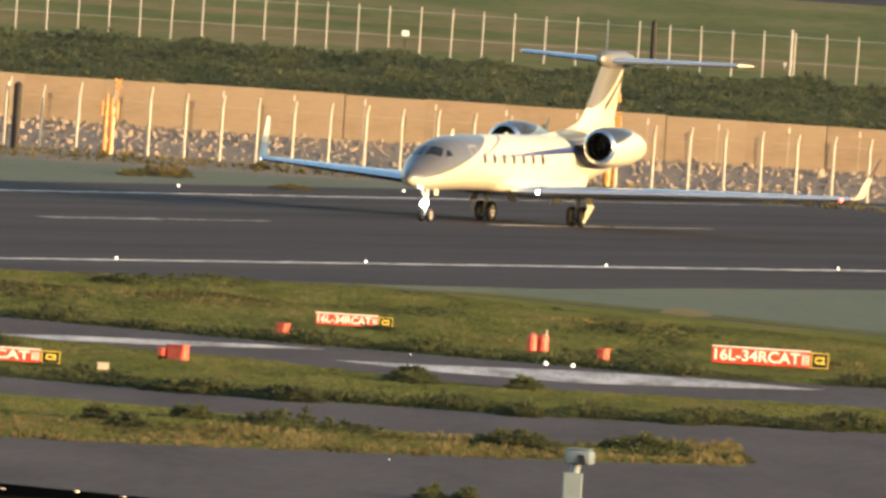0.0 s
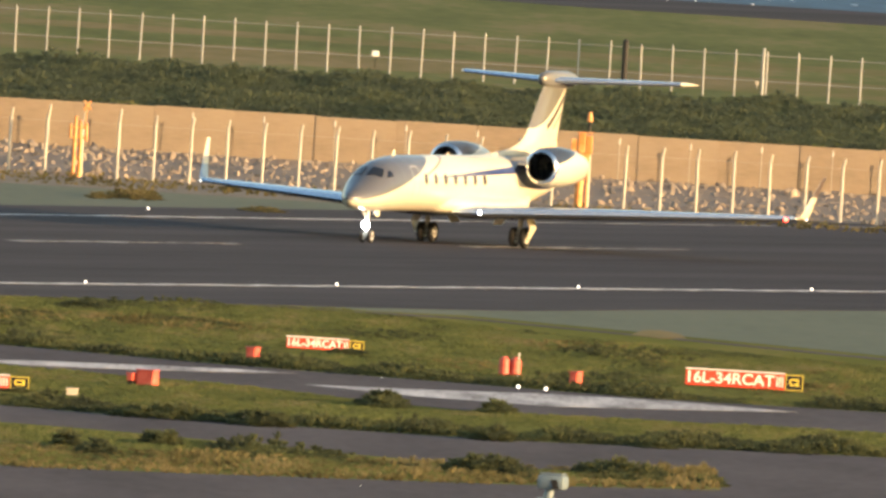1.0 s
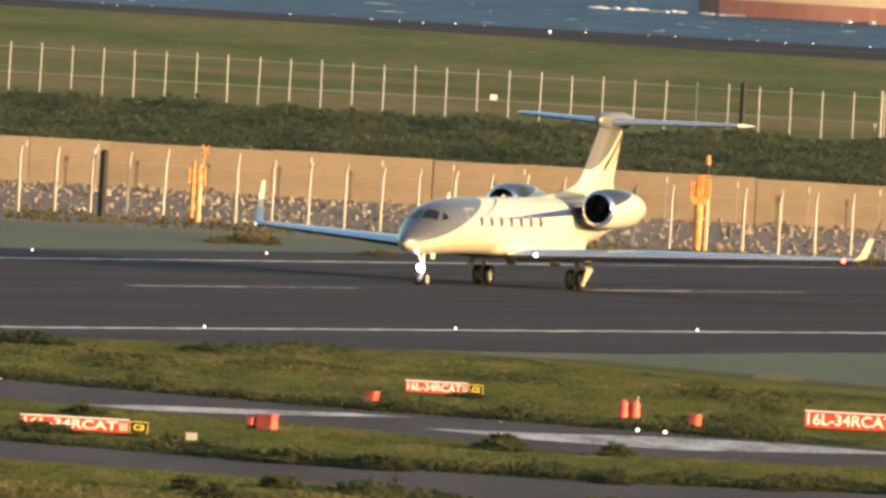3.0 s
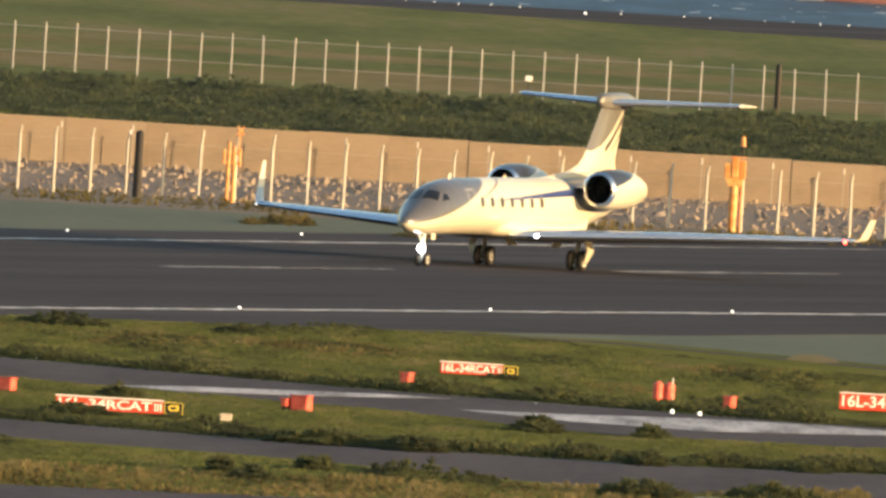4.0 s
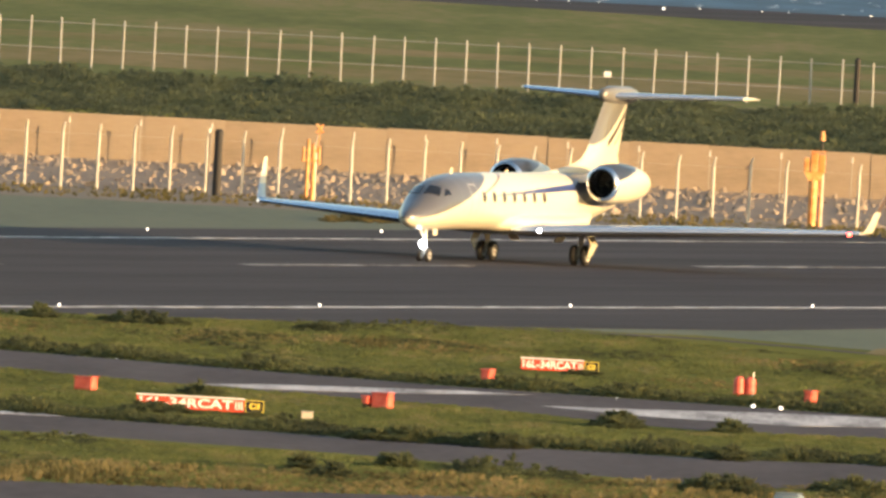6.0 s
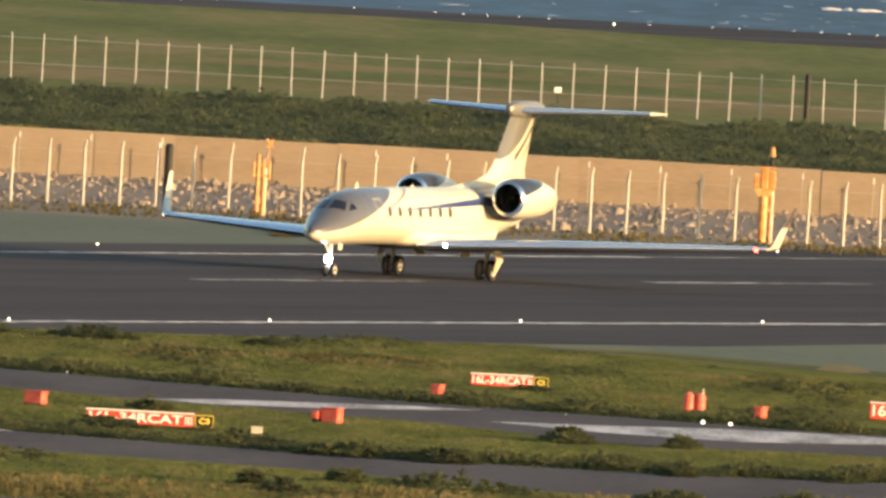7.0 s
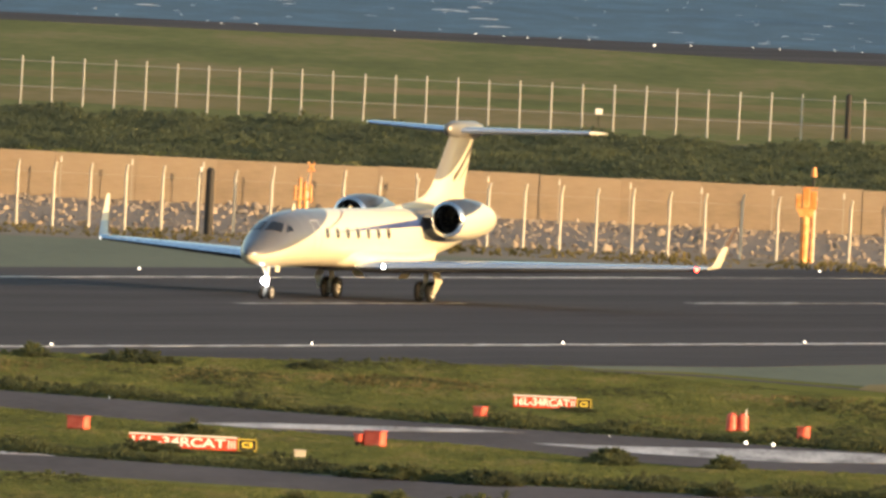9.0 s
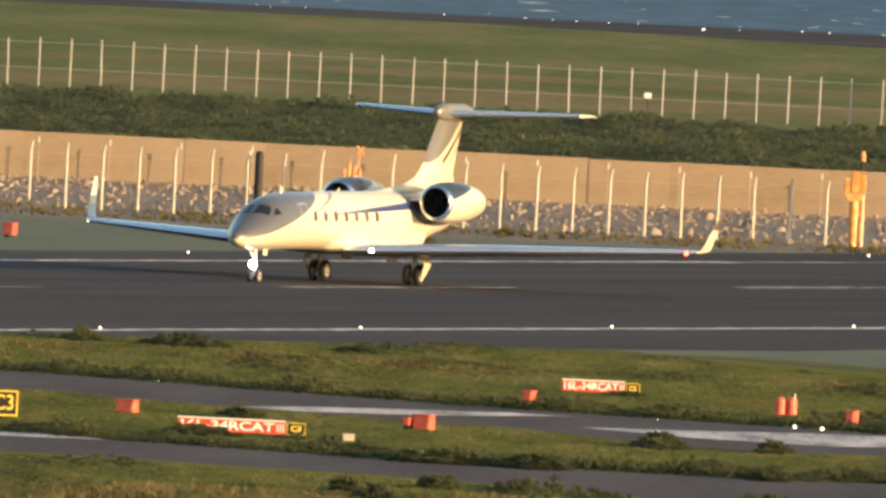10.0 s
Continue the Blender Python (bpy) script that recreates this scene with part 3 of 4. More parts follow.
    part("navigation_light", bm, NAV_RED, jet, "glowing red wing tip light", 60)
    bm = bmesh.new()
    bmesh.ops.create_uvsphere(bm, u_segments=12, v_segments=8, radius=0.05, matrix=Matrix.Translation((-1.92, -13.95, 2.0)))
    part("navigation_light", bm, LAMP, jet, "pale wing tip light", 60)
    bm = bmesh.new()
    bmesh.ops.create_uvsphere(bm, u_segments=12, v_segments=8, radius=0.085, matrix=Matrix.Translation((4.95, 2.0, 1.50)))
    part("wing_root_light", bm, BEAM, jet, "pale landing light in the wing root", 60)
    # fin with its fillet
    def fin_sec(xl, xt, z, th):
        c = xl - xt
        pts = [(0, 0), (0.08, 0.6), (0.3, 1.0), (0.6, 0.75), (1.0, 0.05)]
        return [(xl - s * c, t * th, z) for s, t in pts] + [(xl - s * c, -t * th, z) for s, t in pts[-1:0:-1]]
    part("fin", loft([fin_sec(2.5, -10.0, 3.80, 0.16), fin_sec(-1.2, -9.9, 4.08, 0.20), fin_sec(-3.6, -9.8, 4.30, 0.22), fin_sec(-5.0, -9.7, 4.60, 0.24), fin_sec(-5.7, -9.8, 5.0, 0.23), fin_sec(-7.9, -10.7, 7.5, 0.17)]),
         PAINT_FIN, jet, "swept tail fin with grey and dark sweeps", 40)
    rings = []
    for x, r in ((-7.2, 0.05), (-7.35, 0.24), (-8.2, 0.37), (-10.4, 0.37), (-11.3, 0.24), (-11.8, 0.05)):
        ring = []
        for a in np.linspace(0, 2 * math.pi, 21)[:-1]:
            c, d = math.cos(a), math.sin(a)
            ring.append((x, r * 0.8 * math.copysign(abs(c) ** 0.7, c), 7.46 + r * 1.05 * math.copysign(abs(d) ** 0.6, d)))
        rings.append(ring)
    part("tail_bullet", loft(rings), PAINT_FIN, jet, "", 50)
    for s in (1, -1):
        secs = [airfoil(-8.0, -11.2, s * 0.05, 7.40, 0.12), airfoil(-11.1, -12.5, s * 5.2, 7.55, 0.15)]
        part("tailplane", loft(secs), WING, jet, "pale blue-grey tailplane", 40)
        part("tailplane_tip", loft([airfoil(-11.1, -12.52, s * 5.202, 7.55, 0.15), airfoil(-11.5, -12.58, s * 5.44, 7.56, 0.13), airfoil(-12.05, -12.55, s * 5.55, 7.56, 0.10)]), PAINT_WHITE, jet, "white tailplane tip", 40)
    # engines
    for s in (1, -1):
        cy, cz = s * 2.28, 3.62
        def ring(x, r, n=36):
            return [(x, cy + r * math.cos(2 * math.pi * k / n), cz + r * math.sin(2 * math.pi * k / n)) for k in range(n)]
        nac = part("nacelle", loft([ring(-1.85, 0.79), ring(-2.15, 0.85), ring(-2.8, 0.90), ring(-4.0, 0.90), ring(-5.2, 0.80), ring(-6.2, 0.62), ring(-6.4, 0.56), ring(-6.1, 0.50)], caps=False), PAINT_NACELLE, jet, "grey-topped white engine nacelle", 50)
        part("intake_lip", loft([ring(-2.35, 0.60), ring(-1.95, 0.555), ring(-1.76, 0.58), ring(-1.66, 0.65), ring(-1.70, 0.73), ring(-1.85, 0.793)], caps=False), CHROME, nac, "polished metal intake lip", 60)
        part("intake_duct", loft([ring(-2.34, 0.60), ring(-2.7, 0.63), ring(-3.1, 0.64)], caps=False), DARK, nac, "dark intake duct", 60)
        bm = bmesh.new()
        for k in range(22):
            a = 2 * math.pi * k / 22
            d, e = a, a + 0.20
            bm.faces.new([bm.verts.new((x, cy + r * math.cos(t), cz + r * math.sin(t))) for x, r, t in ((-2.75, 0.2, d), (-2.70, 0.62, d), (-2.83, 0.62, e), (-2.87, 0.2, e))])
        rod((-2.95, cy, cz), (-2.45, cy, cz), 0.22, 0.02, 16, bm)
        part("fan", bm, FAN, nac, "dark fan behind the intake")
        part("exhaust", loft([ring(-5.95, 0.50), ring(-6.25, 0.46), ring(-6.85, 0.36), ring(-6.8, 0.33)], caps=False), DARK, nac, "", 50)
        secs = [[(x, s * y, z) for x, z in ((-2.4, 3.62), (-3.0, 3.74), (-5.4, 3.72), (-6.0, 3.62), (-5.4, 3.54), (-3.0, 3.52))] for y in (0.6, 1.6)]
        part("pylon", loft(secs), PAINT_BODY, jet, "", 40)
    # antennas on the spine
    for x, h in ((11.0, 0.28), (4.2, 0.22)):
        part("antenna", loft([[(x + 0.2, 0.02, 3.84), (x + 0.2, -0.02, 3.84), (x - 0.2, -0.02, 3.84), (x - 0.2, 0.02, 3.84)],
                              [(x - 0.02, 0.01, 3.86 + h), (x - 0.02, -0.01, 3.86 + h), (x - 0.2, -0.01, 3.86 + h), (x - 0.2, 0.01, 3.86 + h)]]), PAINT_WHITE, jet)
    # landing gear
    wheels = []
    bm = rod((13.72, 0, 1.55), (13.72, 0, 0.42), 0.10, 0.075, 12)
    rod((13.72, -0.24, 0.29), (13.72, 0.24, 0.29), 0.045, n=10, bm=bm)
    rod((13.72, 0, 0.45), (13.72, 0, 0.27), 0.075, n=10, bm=bm)
    rod((13.72, 0, 0.95), (14.5, 0, 1.5), 0.045, n=8, bm=bm)
    part("nose_gear_leg", bm, STRUT, jet, "white nose gear leg", 40)
    for s in (1, -1):
        part("nose_gear_door", box(13.0, 13.5, s * 0.28 - 0.012, s * 0.28 + 0.012, 1.18, 1.48, 0.008), PAINT_WHITE, jet, "open nose gear door")
        wheels.append((wheel(jet, 13.72, s * 0.19, 0.29, 0.18), 0.29))
    bm = bmesh.new()
    bmesh.ops.create_uvsphere(bm, u_segments=16, v_segments=10, radius=0.18, matrix=Matrix.LocRotScale((13.93, 0.0, 0.78), None, (0.6, 1, 1)))
    part("landing_light", bm, BEAM, jet, "bright white landing light on the nose gear", 60)
    for s in (1, -1):
        y = s * 2.19
        bm = rod((0.25, s * 2.25, 1.70), (0.25, y, 0.75), 0.13, 0.10, 12)
        rod((0.25, y, 0.9), (0.0, y, 0.47), 0.10, 0.09, 10, bm)
        rod((0.25, y - 0.38, 0.45), (0.25, y + 0.38, 0.45), 0.06, n=10, bm=bm)
        rod((0.25, y, 1.25), (0.25, s * 1.35, 1.5), 0.05, n=8, bm=bm)
        rod((0.40, y, 1.1), (0.45, y, 0.5), 0.035, n=8, bm=bm)
        part("main_gear_leg", bm, STRUT, jet, "white main gear leg", 40)
        door = loft([[(0.70, s * 2.40, 1.72), (-0.20, s * 2.40, 1.72), (-0.20, s * 2.44, 1.72), (0.70, s * 2.44, 1.72)],
                     [(0.66, s * 2.80, 0.92), (-0.14, s * 2.80, 0.92), (-0.14, s * 2.84, 0.92), (0.66, s * 2.84, 0.92)],
                     [(0.58, s * 2.62, 0.40), (0.10, s * 2.62, 0.40), (0.10, s * 2.66, 0.40), (0.58, s * 2.66, 0.40)]])
        part("main_gear_door", door, PAINT_WHITE, jet, "open white main gear door")
        part("inner_gear_door", loft([[(0.55, s * 1.30, 1.45), (-0.6, s * 1.30, 1.45), (-0.6, s * 1.34, 1.45), (0.55, s * 1.34, 1.45)],
                                      [(0.5, s * 0.98, 0.95), (-0.55, s * 0.98, 0.95), (-0.55, s * 1.02, 0.95), (0.5, s * 1.02, 0.95)]]), PAINT_WHITE, jet, "open inner gear door")
        for d in (-0.25, 0.25):
            wheels.append((wheel(jet, 0.25, y + d, 0.45, 0.27), 0.45))
    return jet, wheels


jet, jet_wheels = build_jet()
HEADING = 20.6        # degrees between the jet's way and the line of sight


def rolled(t):
    """Metres rolled after t seconds."""
    return 3.64 * t + 0.0127 * t * t + 0.01205 * t ** 3


def jet_pose(t):
    s = rolled(t)
    nose = Vector((-0.08, 1701.3)) + Vector((-0.3609, -0.9326)) * s
    a = radians(HEADING)
    fwd = Vector((-math.sin(a), -math.cos(a)))
    base = nose - fwd * 13.72
    return pose(base.x, base.y, 0.017, 0, 0, math.degrees(math.atan2(fwd.y, fwd.x)))


# ------------------------------------------------------------ beyond the runway: fences, stones, sea wall
FENCE_Y, WALL_Y = 1839.0, 1853.0


def build_fences():
    fence = thing("security_fence", "pale security fence with bent post tops beside the runway", "fence", pose(0, FENCE_Y, 0))
    bm = rod((0, 0, -0.3), (0, 0, 2.75), 0.072, 0.066, 8)
    rod((0, 0, 2.72), (0.07, -0.14, 3.12), 0.066, 0.05, 8, bm)
    first = part("post", bm, POST, fence, "", 40)
    pitch, x0 = 1.735, -18.83
    first.matrix_basis = pose(x0 - pitch * 15, 0, 0)
    for k in range(-14, 36):
        share("post", first.data, pose(x0 + pitch * k, random.uniform(-0.05, 0.05), random.uniform(-0.05, 0.05), 0, random.uniform(-0.6, 0.6), random.uniform(-8, 8)), fence)
    lo, hi = x0 - pitch * 15, x0 + pitch * 35
    for z in (0.15, 1.4, 2.62):
        part("wire", rod((lo, 0, z), (hi, 0, z), 0.008, n=4), WIRE, fence)
    # every second bay a slim lamp post behind the fence, a little taller
    inner = thing("inner_post_row", "row of slim pale posts before the sea wall", "posts", pose(0, 1850.5, 0))
    slim = part("slim_post", rod((0, 0, 0.6), (0, 0, 2.95), 0.022, 0.022, 6), WIRE, inner, "thin dull wire post")
    cap = part("post_cap", rod((0, 0, 2.95), (0, 0, 3.24), 0.055, 0.045, 8), POST, inner, "short pale post cap", 40)
    for k in range(-9, 17):
        m = pose(-13.65 + 3.432 * k, 0, random.uniform(-0.05, 0.05))
        if k == -9:
            slim.matrix_basis = cap.matrix_basis = m
            continue
        share("slim_post", slim.data, m, inner)
        share("post_cap", cap.data, m, inner)
    far = thing("far_fence", "galvanised post and rail fence on the far field", "fence", pose(0, 2318, 0))
    first = part("post", rod((0, 0, -0.2), (0, 0, 2.92), 0.056, 0.052, 8), POST_FAR, far, "", 40)
    pitch, x0 = 1.884, -25.62
    slant = lambda x: -8.0 - 0.2 * x
    first.matrix_basis = pose(x0 - pitch * 20, slant(x0 - pitch * 20), 0)
    for k in range(-19, 36):
        x = x0 + pitch * k
        share("post", first.data, pose(x, slant(x), random.uniform(-0.06, 0.06), 0, random.uniform(-0.8, 0.8), 0), far)
    lo, hi = x0 - pitch * 20, x0 + pitch * 35
    for z in (1.12, 2.66):
        part("rail", rod((lo, slant(lo), z), (hi, slant(hi), z), 0.025, n=6), WIRE, far)


def build_wall():
    wall = thing("sea_wall", "tan concrete sea wall of wide panels above rubble", "wall", pose(0, WALL_Y, 0), kind="structure")
    bm = box(0.004, 3.896, 0, 0.6, -0.2, 3.42, 0.008)
    first = part("wall_panel", bm, WALLC, wall)
    first.matrix_basis = pose(-55, 0, 0)
    for k in range(1, 28):
        share("wall_panel", first.data, pose(-55 + 3.9 * k, random.uniform(0, 0.04), random.uniform(-0.03, 0.03)), wall)
    part("backing", box(-55, 55, 0.065, 0.55, -0.3, 3.3), WALLC, wall)
    part("footing", box(-55, 55, -0.5, -0.02, -0.2, 1.2), SOIL, wall)


def build_rocks():
    bank = thing("rubble_slope", "loose pale stones piled against the sea wall", "rubble", pose(0, 0, 0), kind="structure")
    prof = [(1838.6, -0.1), (1841, 0.22), (1846, 0.70), (1852.6, 1.24), (1852.9, -0.1)]
    part("bank", loft([[(x, y, z) for y, z in prof] for x in (-55, 55)]), GAPS, bank)
    shapes = []
    rng = random.Random(4)
    for k in range(9):
        bm = bmesh.new()
        bmesh.ops.create_icosphere(bm, subdivisions=1, radius=1)
        for v in bm.verts:
            v.co *= rng.uniform(0.72, 1.15)
        me = bpy.data.meshes.new("stone")
        bm.to_mesh(me)
        bm.free()
        me.materials.append(ROCK)
        smooth(me, 70)
        shapes.append(me)
    spots = []
    for k in range(230):
        for j in range(15):
            f = (j + rng.uniform(0, 1)) / 15
            x = -40 + 0.32 * k + rng.uniform(-0.25, 0.25)
            y = 1839.6 + 13.0 * f
            spots.append((x, y, 0.02 + 1.18 * f + rng.uniform(-0.07, 0.04), rng.uniform(0.10, 0.23) * (1.7 if rng.random() < 0.07 else 1.0)))
    spots.sort(key=lambda q: -q[3])
    for i, (x, y, z, r) in enumerate(spots):
        m = Matrix.LocRotScale((x, y, z), Euler((rng.uniform(0, 6), rng.uniform(0, 6), rng.uniform(0, 6))), (r * rng.uniform(0.9, 1.8), r, r * rng.uniform(0.4, 0.7)))
        if i < 290:
            share("stone", shapes[rng.randrange(9)], m, bank)
    verts, faces = [], []
    proto = [([v.co.copy() for v in me.vertices], [tuple(p.vertices) for p in me.polygons]) for me in shapes]
    for x, y, z, r in spots[290:]:
        vs, fs = proto[rng.randrange(9)]
        m = Matrix.LocRotScale((x, y, z), Euler((rng.uniform(0, 6), rng.uniform(0, 6), rng.uniform(0, 6))), (r * rng.uniform(0.9, 1.8), r, r * rng.uniform(0.4, 0.7)))
        o = len(verts)
        verts += [m @ v for v in vs]
        faces += [tuple(o + q for q in f) for f in fs]
    me = bpy.data.meshes.new("small_stones")
    me.from_pydata(verts, [], faces)
    me.materials.append(ROCK_SMALL)
    smooth(me, 70)
    ob = new("small_stones", me)
    ob.parent = bank
    tagged(ob, kind="stuff")


def build_towers():
    """Two orange posts with boxes near their tops and a lamp above."""
    def mast(x):
        return thing("orange_marker_mast", "orange steel mast with equipment boxes and a top lamp", "mast", pose(x, 1837.4, 0), group="orange masts")
    # a frame of slim antennas
    t = mast(-15.55)
    for x in (-0.17, 0.12):
        part("leg", rod((x, 0, 0), (x, 0.02, 2.0), 0.11, 0.085, 10), ORANGE, t, "", 40)
    for z in (0.7, 1.35):
        part("brace", rod((-0.17, 0, z), (0.12, 0, z + 0.45), 0.03, n=6), ORANGE, t)
    part("crossbar", box(-0.46, 0.46, -0.05, 0.05, 1.86, 1.96, 0.01), ORANGE, t)
    part("crossbar", box(-0.40, 0.44, -0.05, 0.05, 2.36, 2.44, 0.01), ORANGE, t)
    for x, z0, z1, r in ((-0.38, 1.9, 2.55, 0.075), (-0.16, 1.95, 2.92, 0.095), (0.08, 1.95, 2.72, 0.10), (0.36, 1.75, 2.62, 0.085)):
        part("antenna_can", rod((x, 0, z0), (x, 0, z1), r, r * 0.8, 10), ORANGE, t, "", 40)
    part("lamp_pole", rod((0.24, 0, 2.3), (0.34, 0, 3.3), 0.035, n=8), ORANGE, t)
    for a in (-1, 1):
        part("lamp_head", rod((0.34 - 0.17 * a, 0, 3.26), (0.34 + 0.17 * a, 0, 3.68), 0.055, n=8), ORANGE, t, "crossed lamp arm")
    part("lamp_core", box(0.25, 0.43, -0.1, 0.1, 3.40, 3.56, 0.04), ORANGE, t)
    # a thick leg with a wide head
    t = mast(8.52)
    part("leg", rod((-0.04, 0, 0), (-0.02, 0, 2.55), 0.20, 0.23, 14), ORANGE, t, "", 40)
    part("leg", rod((0.34, 0.15, 0), (0.34, 0.15, 2.5), 0.05, n=8), ORANGE, t, "", 40)
    part("shoulder", loft([[(-0.28, -0.2, 2.2), (0.26, -0.2, 2.2), (0.26, 0.2, 2.2), (-0.28, 0.2, 2.2)], [(-0.50, -0.24, 2.62), (0.48, -0.24, 2.62), (0.48, 0.24, 2.62), (-0.50, 0.24, 2.62)]]), ORANGE, t)
    part("equipment_box", box(-0.52, -0.22, -0.24, 0.22, 2.625, 3.30, 0.06), ORANGE, t)
    part("equipment_box", box(-0.20, 0.16, -0.30, 0.22, 2.625, 3.58, 0.07), ORANGE, t)
    part("equipment_box", box(0.18, 0.50, -0.24, 0.22, 2.625, 3.46, 0.06), ORANGE, t)
    part("lid", box(-0.24, 0.52, -0.2, 0.2, 3.585, 3.64, 0.02), ORANGE, t)
    part("lamp_pole", rod((0.30, 0, 3.6), (0.30, 0, 4.16), 0.06, n=8), BLACK, t, "dark lamp neck")
    part("lamp_head", rod((0.30, 0, 4.14), (0.30, 0, 4.6), 0.15, 0.10, 10), ORANGE, t, "lamp head", 40)
    for x, y, z, r, lab in ((-20.0, 1836.5, 3.1, 0.215, "thick black post beside the fence"), (12.95, 2306.6, 3.0, 0.19, "dark post beside the far fence")):
        bm = rod((0, 0, -0.2), (0, 0, z), r, r * 0.95, 14)
        rod((0, 0, z), (0, 0, z + 0.12), r * 0.95, r * 0.5, 14, bm)
        p = tagged(part("black_post", bm, BLACK, None, "", 40), lab, "post")
        p.matrix_basis = pose(x, y, 0)
    for x, y in ((-20.45, 1836.5),):
        t = thing("slim_pole", "slim grey pole with a small white lamp", "pole", pose(x, y, 0))
        part("pole", rod((0, 0, -0.1), (0, 0, 3.0), 0.03, n=8), BLACK, t)
        part("lamp", box(-0.06, 0.06, -0.06, 0.06, 3.0, 3.22, 0.03), WHITE, t)


SHIP = []


def build_ship():
    HULLP = material("cream_hull_paint", [(0.34, 0.28, 0.20), (0.41, 0.35, 0.26), (0.46, 0.40, 0.30)], 0.1, 0.6, stretch=(1, 1, 0.3))
    REDP = material("red_boot_paint", [(0.15, 0.066, 0.060), (0.225, 0.105, 0.094), (0.30, 0.175, 0.15)], 0.12, 0.7, stretch=(1, 1, 0.4))
    y = 3217.0
    ship = thing("cargo_ship", "cream cargo ship with a red waterline steaming past", "ship")
    # plan outline: stern at 0, bow at 110; half breadth 8
    def outline(z, flare):
        pts = [(0.0 - flare * 0.6, 3.5), (1.5, 6.0), (6, 7.6), (14, 8), (80, 8), (98, 5.5), (110 + flare, 0.3)]
        return [(x, w, z) for x, w in pts] + [(x, -w, z) for x, w in pts[::-1]]
    part("lower_hull", loft([outline(-1.5, -1.5), outline(0.0, 0.2), outline(1.35, 0.5)]), REDP, ship, "faded red lower hull", 30)
    part("upper_hull", loft([outline(1.352, 0.5), outline(2.6, 0.8), outline(3.3, 1.0)]), HULLP, ship, "cream upper hull", 30)
    # open deck arcade
    part("deck", box(2, 100, -7.4, 7.4, 3.3, 3.42), DARK, ship)
    part("inner_house", box(20, 96, -6.4, 6.4, 3.42, 6.2), material("shaded_deck_house", [(0.12, 0.10, 0.09), (0.2, 0.17, 0.14)], 0.5, 0.8), ship, "dark deck house wall")
    first = part("deck_pillar", box(-0.22, 0.22, -0.2, 0.2, 3.35, 5.7, 0.04), HULLP, ship)
    first.matrix_basis = pose(18.0, -7.6, 0)
    for k in range(1, 30):
        share("deck_pillar", first.data, pose(18 + 2.25 * k, -7.6, 0), ship)
    rng = random.Random(12)
    tints = [material("deck_gear_paint", c, 1.0, 0.7) for c in ([(0.30, 0.26, 0.2), (0.42, 0.36, 0.28)], [(0.2, 0.09, 0.07), (0.3, 0.16, 0.12)], [(0.09, 0.10, 0.13), (0.16, 0.17, 0.2)])]
    for k in range(34):
        x, w, h = 19.2 + 2.25 * k * 0.9 + rng.uniform(-0.3, 0.3), rng.uniform(0.25, 0.8), rng.uniform(0.6, 2.1)
        bm = box(x - w / 2, x + w / 2, -7.2, -6.6, 3.42, 3.42 + h, 0.06)
        rod((x - w * 0.3, -7.1, 3.42 + h), (x - w * 0.3 + rng.uniform(-0.3, 0.3), -7.1, 3.42 + h + rng.uniform(0.2, 0.5)), 0.07, n=6, bm=bm)
        part("deck_gear", bm, tints[k % 3], ship, "winches and vents on the open deck")
    part("bulwark_slope", loft([[(14.6, y, 3.3), (20.5, y, 3.3), (18.2, y, 3.62), (16.6, y, 4.3), (14.6, y, 5.6)] for y in (-7.98, -7.80)]), HULLP, ship, "curved end of the cream bulwark")
    part("upper_band", box(16, 100, -8.0, 8.0, 5.7, 6.2, 0.05), HULLP, ship, "cream beam above the deck pillars")
    part("roof_band", box(16, 100, -8.05, 8.05, 6.2, 6.6, 0.05), REDP, ship)
    part("aft_house", box(1.6, 17.6, -7.85, 7.85, 3.3, 9.0, 0.1), HULLP, ship, "cream aft deck house")
    part("hull_port", box(5.2, 6.2, -7.85, -7.2, 2.6, 3.15, 0.03), REDP, ship, "dark red hull opening")
    part("pilot_mark", box(15.7, 15.8, -8.03, -7.9, 1.4, 2.85), DARK, ship)
    part("discharge", box(15.7, 16.4, -8.06, -7.9, 2.87, 3.02, 0.02), DARK, ship)
    # two letters of the hull's name, unread: plain bars
    for x in (29.0, 32.9, 36.8):
        part("name_bar", box(x, x + 1.35, -8.03, -7.98, 1.5, 3.0), material("yellow_lettering", [(0.55, 0.46, 0.26), (0.6, 0.5, 0.3)], 1, 0.6), ship)
    wk = bmesh.new()
    rng = random.Random(9)
    for k in range(46):
        x = rng.uniform(-9, 3) if k < 22 else rng.uniform(12, 50)
        yy = -rng.uniform(6, 13) if k < 22 else -8.2 - rng.uniform(0, 2)
        bmesh.ops.create_icosphere(wk, subdivisions=1, radius=1, matrix=Matrix.LocRotScale((x, yy, 0.0), None, (rng.uniform(0.3, 1.3 if k < 22 else 0.5), rng.uniform(0.5, 2), rng.uniform(0.08, 0.26))))
    tagged(part("wake_foam", wk, FOAM, ship, "white wake foam", 60), kind="stuff")
    SHIP.append((ship, (12.35, y + 8, -1.2)))
    foam = bmesh.new()
    for k in range(170):
        x, yy = rng.uniform(-48, 48), rng.uniform(2920, 3500)
        bmesh.ops.create_icosphere(foam, subdivisions=1, radius=1, matrix=Matrix.LocRotScale((x, yy, -1.22), None, (rng.uniform(0.2, 1.0) ** 3 * 1.5 + 0.12, rng.uniform(0.5, 2.5), rng.uniform(0.02, 0.085))))
    tagged(part("whitecaps", foam, FOAM, None, "", 60), "small white wave crests", "waves", kind="stuff")


build_fences()
build_wall()
build_rocks()
build_towers()
build_ship()


